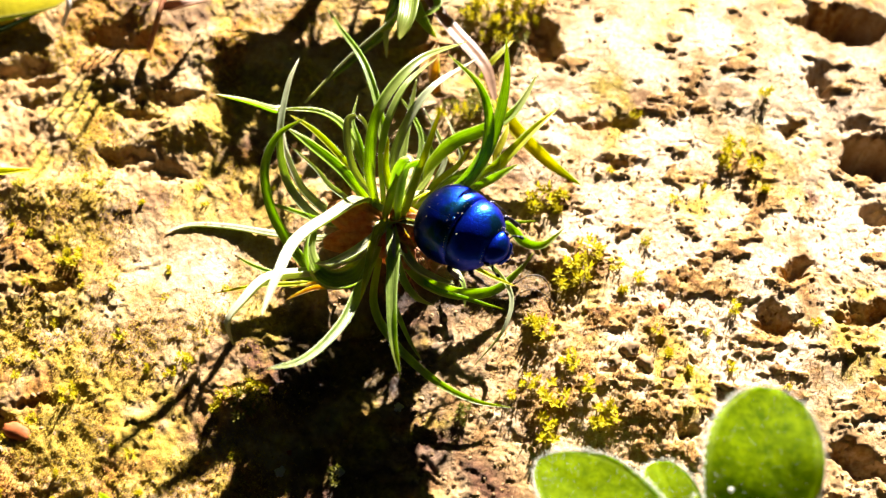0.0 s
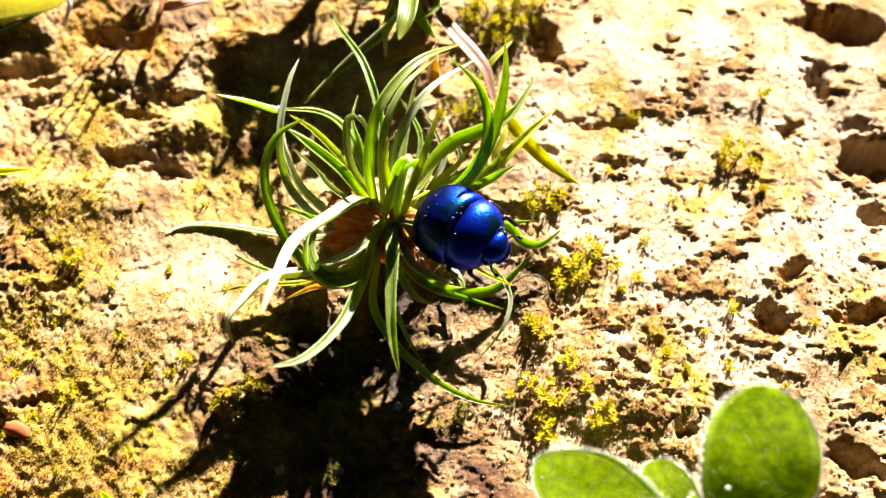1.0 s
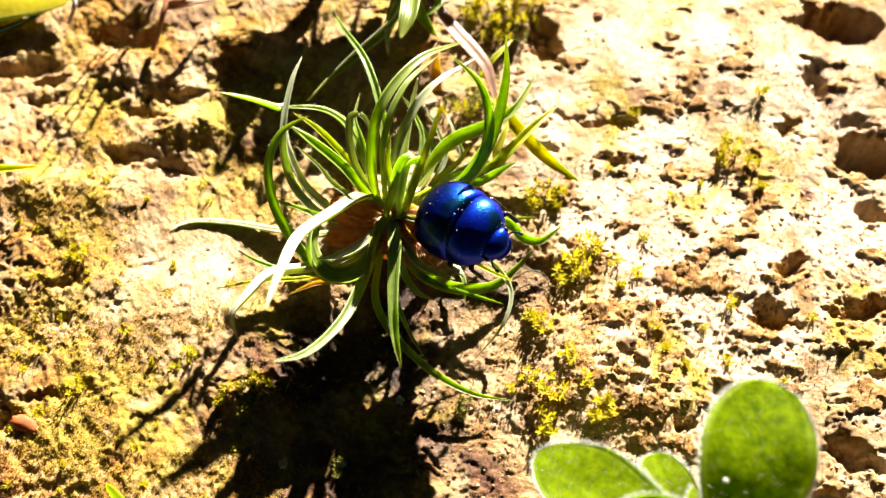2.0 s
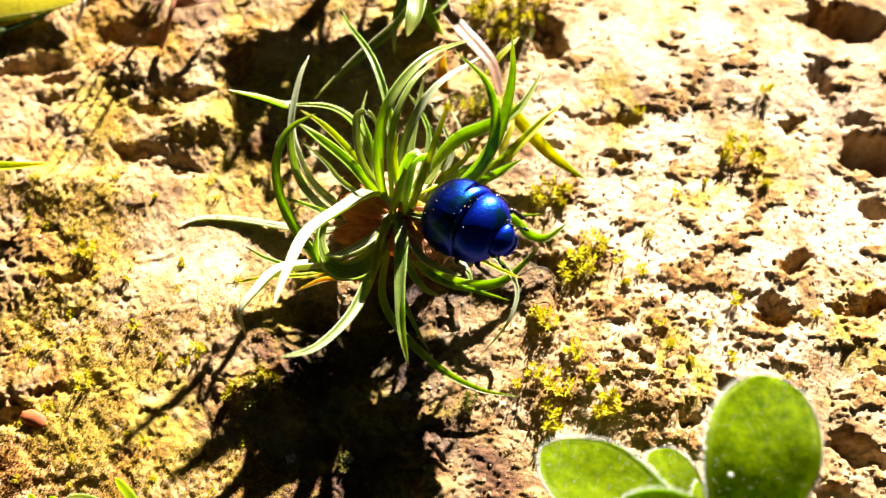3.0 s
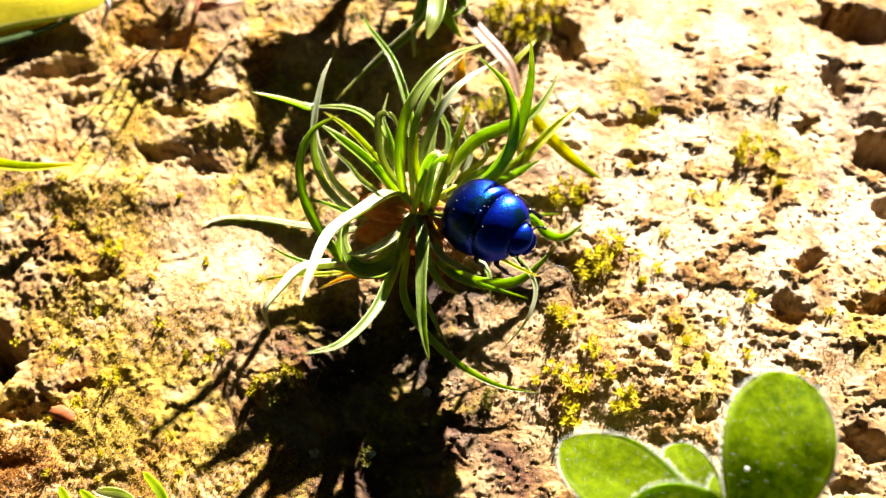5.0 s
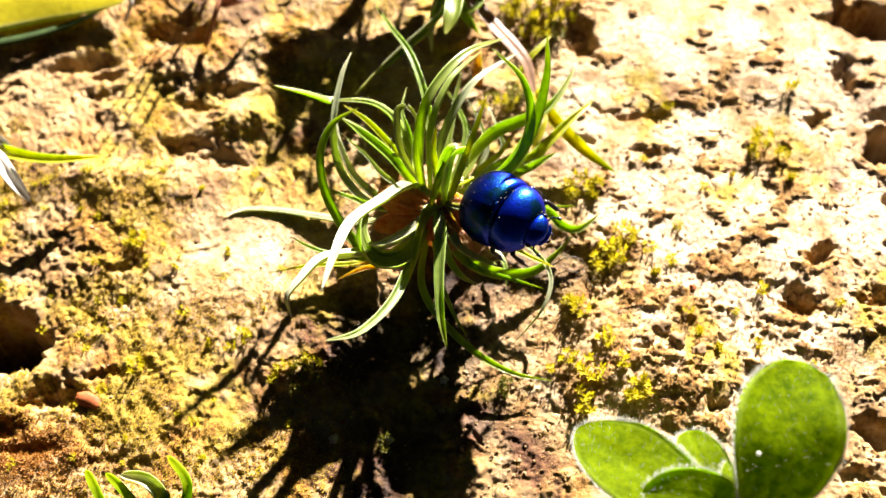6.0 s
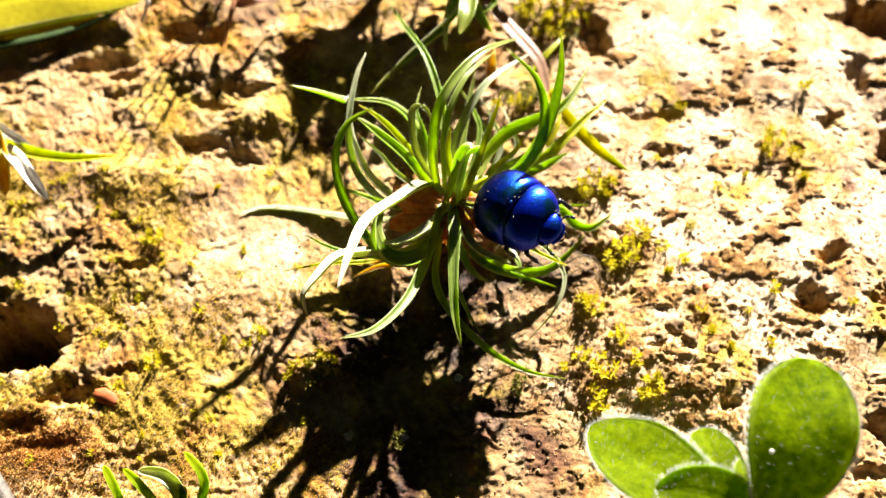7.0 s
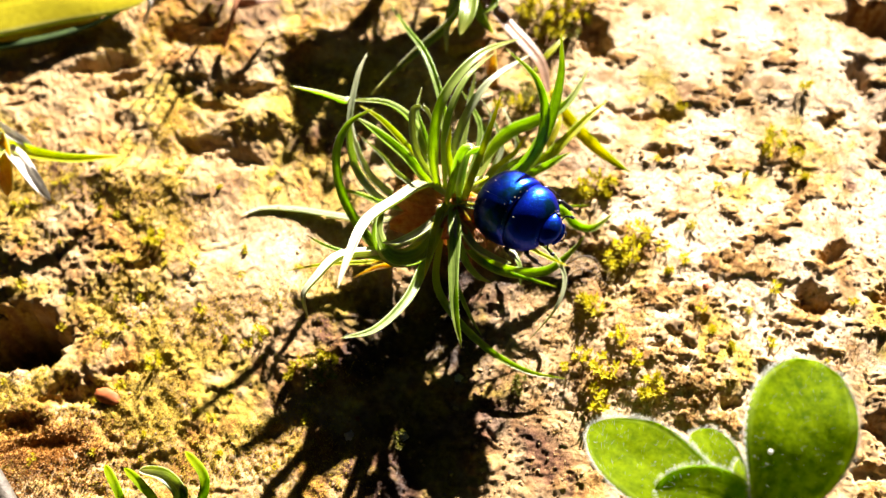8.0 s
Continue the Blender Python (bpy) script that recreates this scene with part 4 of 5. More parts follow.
for s in (1, -1):
    part("leg", leg_geo((0.36, 0.30 * s, 0.14), (0.50, 0.50 * s, 0.16), (0.60, 0.50 * s, -0.06), (0.66, 0.50 * s, -0.20), 0.055), LEG, beetle)
    part("leg", leg_geo((0.05, 0.36 * s, 0.10), (0.12, 0.60 * s, 0.10), (0.16, 0.60 * s, -0.14), (0.22, 0.62 * s, -0.26), 0.055), LEG, beetle)
    part("leg", leg_geo((-0.20, 0.36 * s, 0.08), (-0.30, 0.56 * s, 0.06), (-0.42, 0.56 * s, -0.12), (-0.50, 0.58 * s, -0.24), 0.06), LEG, beetle)


# ---- the fuzzy-leaved seedling ----
def broad_geo(points, width, side, cup=0.25, n=30, k=14, peak=0.6, thick=0.03, sharp=0.6, curl=0.0, seed=0):
    """A broad leaf about its midrib: upper and lower skin, cupped across, with a sunken midrib and a wavy rim."""
    line = curve(points, n)
    side = Vector(side).normalized()
    verts, faces, uvs = [], [], []
    frames = []
    for i, p in enumerate(line):
        v = i / n
        t = (line[min(i + 1, n)] - line[max(i - 1, 0)]).normalized()
        s = (side - t * side.dot(t)).normalized()
        up = s.cross(t)
        if up.z < 0:
            up = -up
        w = 0.5 * width * (math.sin(math.pi * v ** (math.log(0.5) / math.log(peak))) ** sharp if 0 < v < 1 else 0) + 0.012
        frames.append((p, s, up, w, v))
    for layer in (0, 1):
        for p, s, up, w, v in frames:
            for j in range(k + 1):
                x = 2 * j / k - 1
                z = w * cup * x * x - curl * w * max(0, -x) ** 2 - 0.05 * w * math.exp(-(x / 0.10) ** 2) + 0.02 * w * math.sin(14 * v + 3 * x + seed)
                rim = thick * (1 - 0.75 * abs(x) ** 3)
                verts.append(p + s * (w * x) + up * (z - layer * rim))
                uvs.append((0.5 + 0.5 * x, v * 0.7))
    c, m = k + 1, (n + 1) * (k + 1)
    for i in range(n):
        for j in range(k):
            a = i * c + j
            faces += [(a, a + 1, a + 1 + c, a + c), (m + a, m + a + c, m + a + 1 + c, m + a + 1)]
        for j in (0, k):
            a = i * c + j
            faces.append((a, a + c, m + a + c, m + a))
    for j in range(k):
        for i in (0, n):
            a = i * c + j
            faces.append((a, a + 1, m + a + 1, m + a))
    return verts, faces, uvs, frames


def hairs_geo(frames, cup, count, rim, length, seed):
    """Fine bristles over a broad leaf, thicker along its rim."""
    rng = random.Random(seed)
    verts, faces = [], []
    for i in range(count + rim):
        q = rng.uniform(2, len(frames) - 1.001)
        lo, hi, f = frames[int(q)], frames[int(q) + 1], q - int(q)
        p, s, up = lo[0].lerp(hi[0], f), lo[1], lo[2]
        w, v = lo[3] + (hi[3] - lo[3]) * f, lo[4] + (hi[4] - lo[4]) * f
        edge = i >= count
        x = rng.choice((-1, 1)) * rng.uniform(0.95, 1.0) if edge else rng.uniform(-0.92, 0.92)
        base = p + s * (w * x) + up * (w * cup * x * x)
        d = (up * (rng.uniform(-0.3, 0.9) if edge else 1) + s * (x * rng.uniform(0.7, 1.2) if edge else rng.uniform(-0.7, 0.7)) + Vector((rng.uniform(-0.4, 0.4), rng.uniform(-0.2, 0.6), rng.uniform(-0.2, 0.4)))).normalized()
        if v > 0.93:
            d = (d + 0.8 * (frames[-1][0] - frames[-4][0]).normalized()).normalized()
        l, r = length * rng.uniform(0.5, 1.25) * (1.25 if edge else 1.5), 0.0013 if edge else 0.0014
        a = d.cross(Vector((0.31, 0.7, 0.2))).normalized()
        b = d.cross(a)
        bend = Vector((rng.uniform(-1, 1), rng.uniform(-1, 1), 0)) * 0.18 * l
        o = len(verts)
        for q in range(3):
            verts.append(base + (a * math.cos(2.094 * q) + b * math.sin(2.094 * q)) * r)
        for q in range(3):
            verts.append(base + d * (0.55 * l) + bend * 0.4 + (a * math.cos(2.094 * q) + b * math.sin(2.094 * q)) * r * 0.7)
        verts.append(base + d * l + bend)
        for q in range(3):
            e = (q + 1) % 3
            faces += [(o + q, o + e, o + 3 + e, o + 3 + q), (o + 3 + q, o + 3 + e, o + 6)]
    return verts, faces


seedling = thing("fuzzy_seedling", (3.50, -4.03, 0.00), "small seedling with rounded fuzzy bright green leaves on stony soil", "plant")


def fuzzy_leaf(points, width, side, cup, peak, sharp, count, rim, seed, curl=0.0):
    g = broad_geo(points, width, side, cup, peak=peak, sharp=sharp, curl=curl, seed=seed)
    ob = part("leaf", g[:3], LEAF_FUZZY, seedling)
    hair = part("hairs", hairs_geo(g[3], cup, count, rim, 0.055, seed), HAIR, ob, "fine white hairs", seedling)
    tagged(hair, kind="stuff")


fuzzy_leaf([(3.34, -4.43, 1.20), (3.41, -4.04, 1.80), (3.53, -3.46, 2.05), (3.86, -2.60, 1.95)], 1.28, (1, 0.12, -0.05), 0.22, 0.62, 0.50, 160, 3000, 1)
fuzzy_leaf([(3.20, -4.37, 0.90), (2.35, -4.07, 1.25), (1.73, -3.62, 1.15), (1.24, -3.20, 0.90)], 1.06, (0.72, 0.70, -0.1), 0.10, 0.55, 0.62, 200, 2600, 2)
fuzzy_leaf([(3.18, -4.29, 0.70), (2.91, -3.89, 0.90), (2.77, -3.54, 0.90), (2.67, -3.12, 0.75)], 0.62, (0.9, 0.35, 0.0), 0.15, 0.6, 0.5, 80, 1200, 3)
fuzzy_leaf([(3.55, -4.52, 1.20), (2.98, -4.37, 1.55), (2.45, -4.19, 1.60), (1.95, -4.12, 1.40)], 0.66, (0.15, 1.0, 0.1), 0.15, 0.55, 0.6, 90, 1200, 4)
fuzzy_leaf([(3.32, -4.34, 0.80), (3.19, -4.05, 1.00), (3.14, -3.82, 1.05), (3.15, -3.55, 0.95)], 0.34, (1, 0.1, 0.0), 0.2, 0.6, 0.5, 80, 500, 5)
part("stem", tube_geo([(3.50, -4.03, 0.00), (3.36, -4.25, 0.60), (3.31, -4.44, 1.10)], 0.10, 0.09, 8, 9, 0.04), LEAF_FUZZY, seedling)

part("seed_speck", ball_geo((3.16, -3.81, 2.13), 0.03, 0.03, 0.025, 8, 10), HAIR, seedling, "tiny pale speck")

# ---- the plant at the far edge of the stone, with its withered stalk ----
far_plant = thing("grassy_plant", (-0.79, 4.79, 0.00), "yellow-green grassy plant with a withered drooping stalk", "plant")


def blade(plant, mat, width, cup, seed, *points, label="", side=None, taper=1.0):
    part("leaf", blade_geo(points, width, cup, seed, side=side, taper=taper), mat, plant, label)


blade(far_plant, LEAF_GREEN, 0.30, 0.3, 101, (-0.78, 4.58, 0.50), (-0.62, 3.44, 1.40), (-0.60, 2.75, 1.70), (-0.71, 2.28, 1.65), side=(1, 0.1, 0), taper=1.8)
blade(far_plant, LEAF_GREEN, 0.17, 0.2, 102, (-0.78, 4.58, 0.50), (-0.94, 3.79, 0.90), (-1.17, 3.54, 1.00), (-1.43, 3.64, 0.90))
blade(far_plant, LEAF_GREEN, 0.20, 0.2, 103, (-0.77, 4.47, 0.50), (-0.80, 3.54, 0.90), (-0.90, 3.11, 1.00), (-1.04, 2.98, 0.90))
blade(far_plant, LEAF_SILVER, 0.13, 0.2, 104, (-0.80, 4.56, 0.40), (-0.91, 3.38, 0.90), (-0.95, 3.01, 0.85), (-0.93, 2.75, 0.60))
blade(far_plant, LEAF_GREEN, 0.20, 0.2, 105, (-0.74, 4.47, 0.50), (-0.55, 3.50, 0.90), (-0.40, 3.16, 0.95), (-0.22, 3.00, 0.80))
blade(far_plant, LEAF_GREEN, 0.17, 0.1, 106, (-0.78, 4.53, 0.30), (-0.94, 3.55, 0.35), (-1.33, 3.05, 0.30), (-1.85, 2.57, 0.15))
blade(far_plant, LEAF_GREEN, 0.16, 0.1, 107, (-0.73, 4.47, 0.50), (-0.36, 3.83, 0.90), (-0.22, 3.44, 1.00), (-0.49, 3.17, 1.00))
blade(far_plant, LEAF_GOLD, 0.24, 0.1, 108, (0.66, 2.20, 0.50), (0.86, 1.84, 0.46), (1.14, 1.54, 0.40), (1.50, 1.25, 0.28), (1.92, 1.02, 0.15), label="yellowed drooping leaf tip")
blade(far_plant, LEAF_YELLOW, 0.10, 0.1, 109, (0.44, 2.61, 0.40), (0.60, 2.80, 0.55), (0.76, 3.02, 0.55), (0.92, 3.28, 0.48))
blade(far_plant, LEAF_DRY, 0.2, 0.3, 110, (-0.19, 2.43, 0.25), (-0.25, 2.60, 0.50), (-0.25, 2.83, 0.60), (-0.20, 3.09, 0.60), label="orange-brown withered leaf")
wild = random.Random(44)
for i in range(60):
    a = wild.uniform(0, 6.28)
    cx, cy, cz = (-0.92, 4.83, 0.40)
    reach, tall = wild.uniform(0.4, 1.3), wild.uniform(0.7, 1.75)
    dx, dy = 1.25 * reach * math.cos(a), 0.9 + reach * math.sin(a)
    blade(far_plant, LEAF_GREEN if i % 3 else LEAF_YELLOW, wild.uniform(0.16, 0.28), 0.2, 120 + i,
          (cx, cy, cz), (cx + 0.3 * dx, cy + 0.35 * dy, cz + 0.6 * tall), (cx + 0.7 * dx, cy + 0.75 * dy, cz + tall), (cx + 1.2 * dx, cy + 1.2 * dy, cz + 0.85 * tall))
for i in range(34):
    cx, cy, cz = (-0.14, 5.10, 0.40)
    a, reach, tall = wild.uniform(0, 6.28), wild.uniform(0.2, 0.8), wild.uniform(0.5, 1.4)
    dx, dy = reach * math.cos(a), 0.5 + reach * math.sin(a)
    blade(far_plant, LEAF_GREEN if i % 3 else LEAF_YELLOW, wild.uniform(0.2, 0.34), 0.2, 220 + i,
          (cx, cy, cz - 0.3), (cx + 0.3 * dx, cy + 0.35 * dy, cz + 0.6 * tall), (cx + 0.7 * dx, cy + 0.75 * dy, cz + tall), (cx + 1.2 * dx, cy + 1.2 * dy, cz + 0.85 * tall))
for i in range(8):
    cx, cy, cz = (-1.7, 5.5, 0.30)
    reach, tall = wild.uniform(0.1, 1.0), wild.uniform(1.0, 1.7)
    blade(far_plant, LEAF_GREEN if i % 3 else LEAF_YELLOW, wild.uniform(0.2, 0.3), 0.2, 320 + i,
          (cx, cy, cz), (cx - 0.3 * reach, cy + 0.1, cz + 0.6 * tall), (cx - 0.7 * reach, cy + 0.1 * i / 3, cz + tall), (cx - 1.1 * reach, cy + 0.1 * i / 2, cz + 0.9 * tall))
part("withered_leaf", blade_geo([(-0.62, 4.42, 0.50), (-0.28, 3.72, 0.62), (0.02, 3.27, 0.64), (0.31, 2.91, 0.64), (0.53, 2.59, 0.60), (0.68, 2.09, 0.45)], 0.27, -0.3, 9, taper=2.2, lit=0.35), WITHERED, far_plant, "pinkish brown withered leaf")
part("thin_stalk", tube_geo([(-2.01, 1.79, 0.80), (-1.49, 2.39, 1.00), (-0.92, 2.97, 1.15), (-0.72, 3.30, 1.20)], 0.016, 0.022, 14, 6, 0.03), LEAF_WHITE, far_plant, "thin straight pale stalk")

# ---- fallen yellow leaf and red stem at the far corner ----
gold = thing("fallen_leaf", (-7.75, 3.68, 0.20), "fallen yellow leaf with a curled green underside", "leaf")
g = broad_geo([(-11.17, 2.80, 0.16), (-9.37, 3.39, 0.18), (-7.63, 3.95, 0.18), (-5.92, 4.04, 0.12)], 1.34, (-0.12, 1, 0.0), 0.02, peak=0.5, sharp=0.55, curl=0.12, thick=0.05, seed=4)
part("blade", g[:3], LEAF_GOLD, gold)
part("curled_rim", blade_geo([(-9.25, 2.76, 0.07), (-8.00, 2.96, 0.07), (-6.97, 3.33, 0.07), (-6.07, 3.94, 0.07)], 0.20, 0.1, 77), SHADED_GREEN, gold, "green curled underside of the leaf, shade in its colour")
part("stalk", tube_geo([(-5.88, 3.92, 0.30), (-5.83, 3.75, 0.25), (-5.93, 3.51, 0.08)], 0.045, 0.03, 8, 7), PETAL, gold, "pale dry leaf stalk")
stem = thing("red_stem", (-4.55, 3.18, 0.05), "thin red-brown trailing stem with a dry leaf", "twig")
part("stem", tube_geo([(-4.30, 4.06, 0.50), (-4.38, 3.56, 0.45), (-4.47, 3.29, 0.25), (-4.57, 3.10, 0.05)], 0.05, 0.035, 12, 7, 0.06), RED_STEM, stem)
for i, (bx, tx, ty, tz) in enumerate([(-4.62, -4.35, 4.75, 1.5), (-4.70, -4.60, 4.6, 1.35), (-4.55, -4.15, 4.4, 1.0), (-4.75, -4.85, 4.4, 1.1), (-4.5, -4.0, 4.9, 1.6)]):
    part("shoot", tube_geo([(bx - 0.15, 4.45, 0.0), (0.6 * bx + 0.4 * tx - 0.2, 4.7, 0.5 * tz), (tx - 0.25, ty + 0.35, 1.3 * tz)], 0.030, 0.016, 12, 6, 0.05, i), RED_STEM, stem)
part("leaf", blade_geo([(-4.41, 3.61, 0.45), (-4.15, 3.64, 0.50), (-3.92, 3.75, 0.45), (-3.70, 3.96, 0.30)], 0.16, 0.3, 31), STALK, stem)

# ---- little plant beside the moss, with a papery white leaf ----
small = thing("small_plant", (-7.76, 1.24, 0.00), "small plant with a yellow-green blade and papery white leaf", "plant")
blade(small, LEAF_YELLOW, 0.21, 0.1, 201, (-7.49, 0.89, 0.40), (-6.98, 0.69, 0.50), (-6.37, 0.63, 0.50), (-5.72, 0.82, 0.32))
blade(small, PETAL, 0.26, 0.3, 202, (-7.43, 0.82, 0.45), (-7.07, 0.45, 0.60), (-6.80, 0.15, 0.55), (-6.61, -0.02, 0.35), label="papery white dry leaf")
blade(small, PETAL, 0.16, 0.3, 203, (-7.70, 1.22, 0.50), (-7.42, 1.00, 0.55), (-7.19, 0.90, 0.50), (-6.98, 0.79, 0.40))
blade(small, LEAF_YELLOW, 0.20, 0.3, 204, (-7.58, 0.95, 0.30), (-7.60, 0.93, 0.80), (-7.76, 1.02, 1.10), (-8.13, 1.15, 1.10))
blade(small, LEAF_GREEN, 0.24, 0.2, 205, (-7.47, 0.78, 0.50), (-7.44, 0.25, 0.90), (-7.47, -0.16, 1.10), (-7.70, -0.34, 1.00))
part("stem", tube_geo([(-7.77, 1.22, -0.05), (-7.66, 1.11, 0.20), (-7.49, 0.85, 0.42)], 0.12, 0.08, 8, 8, 0.08), SHEATH, small)

blade(small, LEAF_DRY, 0.36, 0.4, 206, (-7.93, 1.28, 0.40), (-7.52, 0.73, 0.55), (-7.33, 0.30, 0.50), (-7.29, 0.05, 0.30), label="brown dry leaf")
blade(small, LEAF_DRY, 0.30, 0.4, 207, (-7.71, 1.09, 0.40), (-7.62, 0.32, 0.60), (-7.66, -0.16, 0.60), (-7.84, -0.43, 0.40))

# ---- young sprig ----
sprig = thing("green_sprig", (-4.28, -4.53, 0.00), "young bright green sprig of small fleshy leaves", "plant")
blade(sprig, LEAF_FUZZY, 0.13, 0.3, 301, (-4.13, -4.62, 0.10), (-3.76, -4.45, 0.40), (-3.64, -4.11, 0.65), (-3.96, -3.73, 0.60), taper=6.0)
blade(sprig, LEAF_FUZZY, 0.12, 0.3, 302, (-4.31, -4.63, 0.10), (-4.64, -4.49, 0.35), (-4.78, -4.26, 0.55), (-5.00, -3.94, 0.50), taper=6.0)
blade(sprig, LEAF_FUZZY, 0.115, 0.3, 303, (-4.24, -4.63, 0.10), (-4.29, -4.37, 0.40), (-4.47, -4.19, 0.55), (-4.74, -3.97, 0.50), taper=6.0)
blade(sprig, LEAF_SILVER, 0.18, 0.5, 304, (-4.20, -4.63, 0.10), (-3.97, -4.30, 0.45), (-4.14, -4.09, 0.60), (-4.55, -3.99, 0.50), taper=6.0)
blade(sprig, LEAF_FUZZY, 0.12, 0.3, 305, (-4.19, -4.63, 0.10), (-3.99, -4.52, 0.30), (-3.90, -4.34, 0.50), (-3.94, -4.15, 0.50), taper=6.0)


# ---- pale dry stick at the near corner ----
stick = thing("dry_stick", (-6.47, -4.19, 0.10), "pale grey weathered stick lying on the stone", "stick")
part("stick", tube_geo([(-7.13, -3.51, 0.02), (-6.68, -3.97, 0.08), (-6.31, -4.40, 0.08), (-5.95, -4.89, 0.05)], 0.13, 0.12, 20, 12, 0.03, 4), TWIG, stick)


# ---- moss tufts ----
def tuft_mesh(name, mat, shoots, seed, tall=0.16, spread=0.16, leaf=0.075):
    rng = random.Random(seed)
    verts, faces = [], []
    for s in range(shoots):
        a, r = rng.uniform(0, 6.28), spread * math.sqrt(rng.random())
        root = Vector((r * math.cos(a), r * math.sin(a), -0.03))
        top = root + Vector((rng.uniform(-0.05, 0.05), rng.uniform(-0.05, 0.05), tall * rng.uniform(0.6, 1.1)))
        for i in range(13):
            v = 0.25 + 0.75 * i / 12
            p = root.lerp(top, v)
            q = i * 2.4 + rng.uniform(-0.3, 0.3)
            open_ = 1.1 - 0.5 * v
            d = Vector((math.cos(q) * open_, math.sin(q) * open_, 0.45 + 0.4 * v)).normalized()
            l, w = leaf * rng.uniform(0.7, 1.2), 0.011
            t = Vector((-math.sin(q), math.cos(q), 0))
            o = len(verts)
            droop = Vector((0, 0, -0.25 * l))
            verts += [p - t * w * 0.6, p + t * w * 0.6, p + d * (0.5 * l) + t * w, p + d * (0.5 * l) - t * w, p + d * l + droop * 0.5, p + d * (0.5 * l) - Vector((0, 0, 0.008))]
            faces += [(o, o + 5, o + 3), (o, o + 1, o + 5), (o + 1, o + 2, o + 5), (o + 3, o + 5, o + 4), (o + 5, o + 2, o + 4)]
    me = bpy.data.meshes.new(name)
    me.from_pydata([v * CM for v in verts], [], faces)
    me.materials.append(mat)
    return me


TUFTS = [tuft_mesh("moss_tuft", MOSS, 4 + i % 4, 70 + i, 0.13 + 0.02 * (i % 3), 0.07 + 0.025 * (i % 3)) for i in range(6)]
TUFTS_SHADED = [tuft_mesh("moss_tuft", MOSS_SHADED, 6 + i, 90 + i, 0.13, 0.13) for i in range(3)]


def plant_tufts(places, meshes, label, group, low=0.8, high=1.2, seed=1):
    rng = random.Random(seed)
    for x, y in places:
        ob = new("moss_tuft", meshes[rng.randrange(len(meshes))])
        s = rng.uniform(low, high)
        ob.matrix_world = pose(CM * x, CM * y, CM * (ground_at(x, y) - 0.01), rng.uniform(-12, 12), rng.uniform(-12, 12), rng.uniform(0, 360)) @ Matrix.Scale(s, 4)
        tagged(ob, label, "moss", group)


BRIGHT = "bright yellow-green moss tuft growing on sandy stone"
plant_tufts([(-5.13, -0.40), (1.36, -1.22), (1.26, -1.11), (2.12, -2.39), (2.23, -2.31), (2.03, -2.47), (1.67, -1.71), (1.33, -2.57), (1.43, -2.11), (1.78, -0.26), (1.92, -0.42), (2.05, -0.03), (1.73, -0.39),
             (1.42, 0.84), (1.58, 0.67), (1.30, 0.70), (1.62, 0.88), (4.19, 1.83), (4.06, 1.63), (4.42, 1.60), (4.69, 2.70)], TUFTS, BRIGHT, "bright moss tufts", 1.0, 1.7, 2)
plant_tufts([(-2.75, -2.35), (-2.81, -2.47), (-2.45, -2.17), (-2.33, -2.24), (-2.23, -2.16), (-2.55, -2.26), (-3.77, -1.95), (-3.30, -1.81), (-3.50, -2.02), (-4.76, -2.34), (-5.18, -0.49), (-5.06, -0.36), (-5.17, -0.30)], TUFTS, BRIGHT, "bright moss tufts", 0.7, 1.2, 21)
plant_tufts([(3.95, -0.71), (3.58, -1.10), (3.84, -1.58), (3.28, -1.68), (5.04, -0.91), (4.56, -1.86), (2.70, -0.30), (2.46, -0.57), (2.89, -1.13), (3.03, -1.45), (0.97, -2.09), (1.15, -1.93), (3.24, 0.93), (2.36, 1.40),
             (2.73, 2.35), (3.66, 1.18), (4.54, 1.13), (2.17, 0.11), (2.36, -0.14), (2.80, 0.23), (1.75, -1.59), (1.89, -1.98)], TUFTS, BRIGHT, "bright moss tufts", 0.6, 1.1, 3)
plant_tufts([(0.61, 3.80), (1.13, 4.21), (0.38, 4.28), (0.52, 4.07), (0.73, 4.14), (0.91, 3.93), (0.87, 4.25), (0.74, 3.65), (1.26, 4.00), (0.53, 3.58), (1.31, 4.31), (1.04, 3.88), (0.35, 3.90)], TUFTS, BRIGHT, "bright moss tufts", 1.0, 1.6, 9)
# These tufts mostly wear the moss colour with shade mixed in.
OLIVE = "moss tuft in the plant's shadow, tinted olive for the shade"
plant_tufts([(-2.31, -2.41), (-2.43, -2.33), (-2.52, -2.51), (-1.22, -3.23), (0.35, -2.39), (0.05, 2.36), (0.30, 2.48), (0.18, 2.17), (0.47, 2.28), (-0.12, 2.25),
             (0.17, 4.05), (0.30, 4.11), (1.00, 3.66)], TUFTS_SHADED + TUFTS[:2], OLIVE, "olive moss tufts", 0.9, 1.5, 4)
LAWN = "low yellow moss tuft on weathered stone"
rng = random.Random(12)
plant_tufts([(rng.uniform(-7.5, -2.0), rng.uniform(-3.8, 1.0)) for _ in range(70)], TUFTS, LAWN, "low moss tufts", 0.35, 0.7, 5)


# ---- loose crumbs and pebbles ----
def pebble_geo(seed, flat=0.6, n=5, k=8, rough=1.0):
    rng = random.Random(seed)
    v, f = ball_geo((0, 0, 0), 1, 1, flat, n, k)
    shift = Vector((seed * 3.1, seed * 1.7, 0.4))
    return [p * (1 + rough * (0.55 * noise.noise(p * 1.6 + shift) + 0.25 * noise.noise(p * 4 + shift))) * (1 + 0.05 * rough * rng.uniform(-1, 1)) for p in v], f


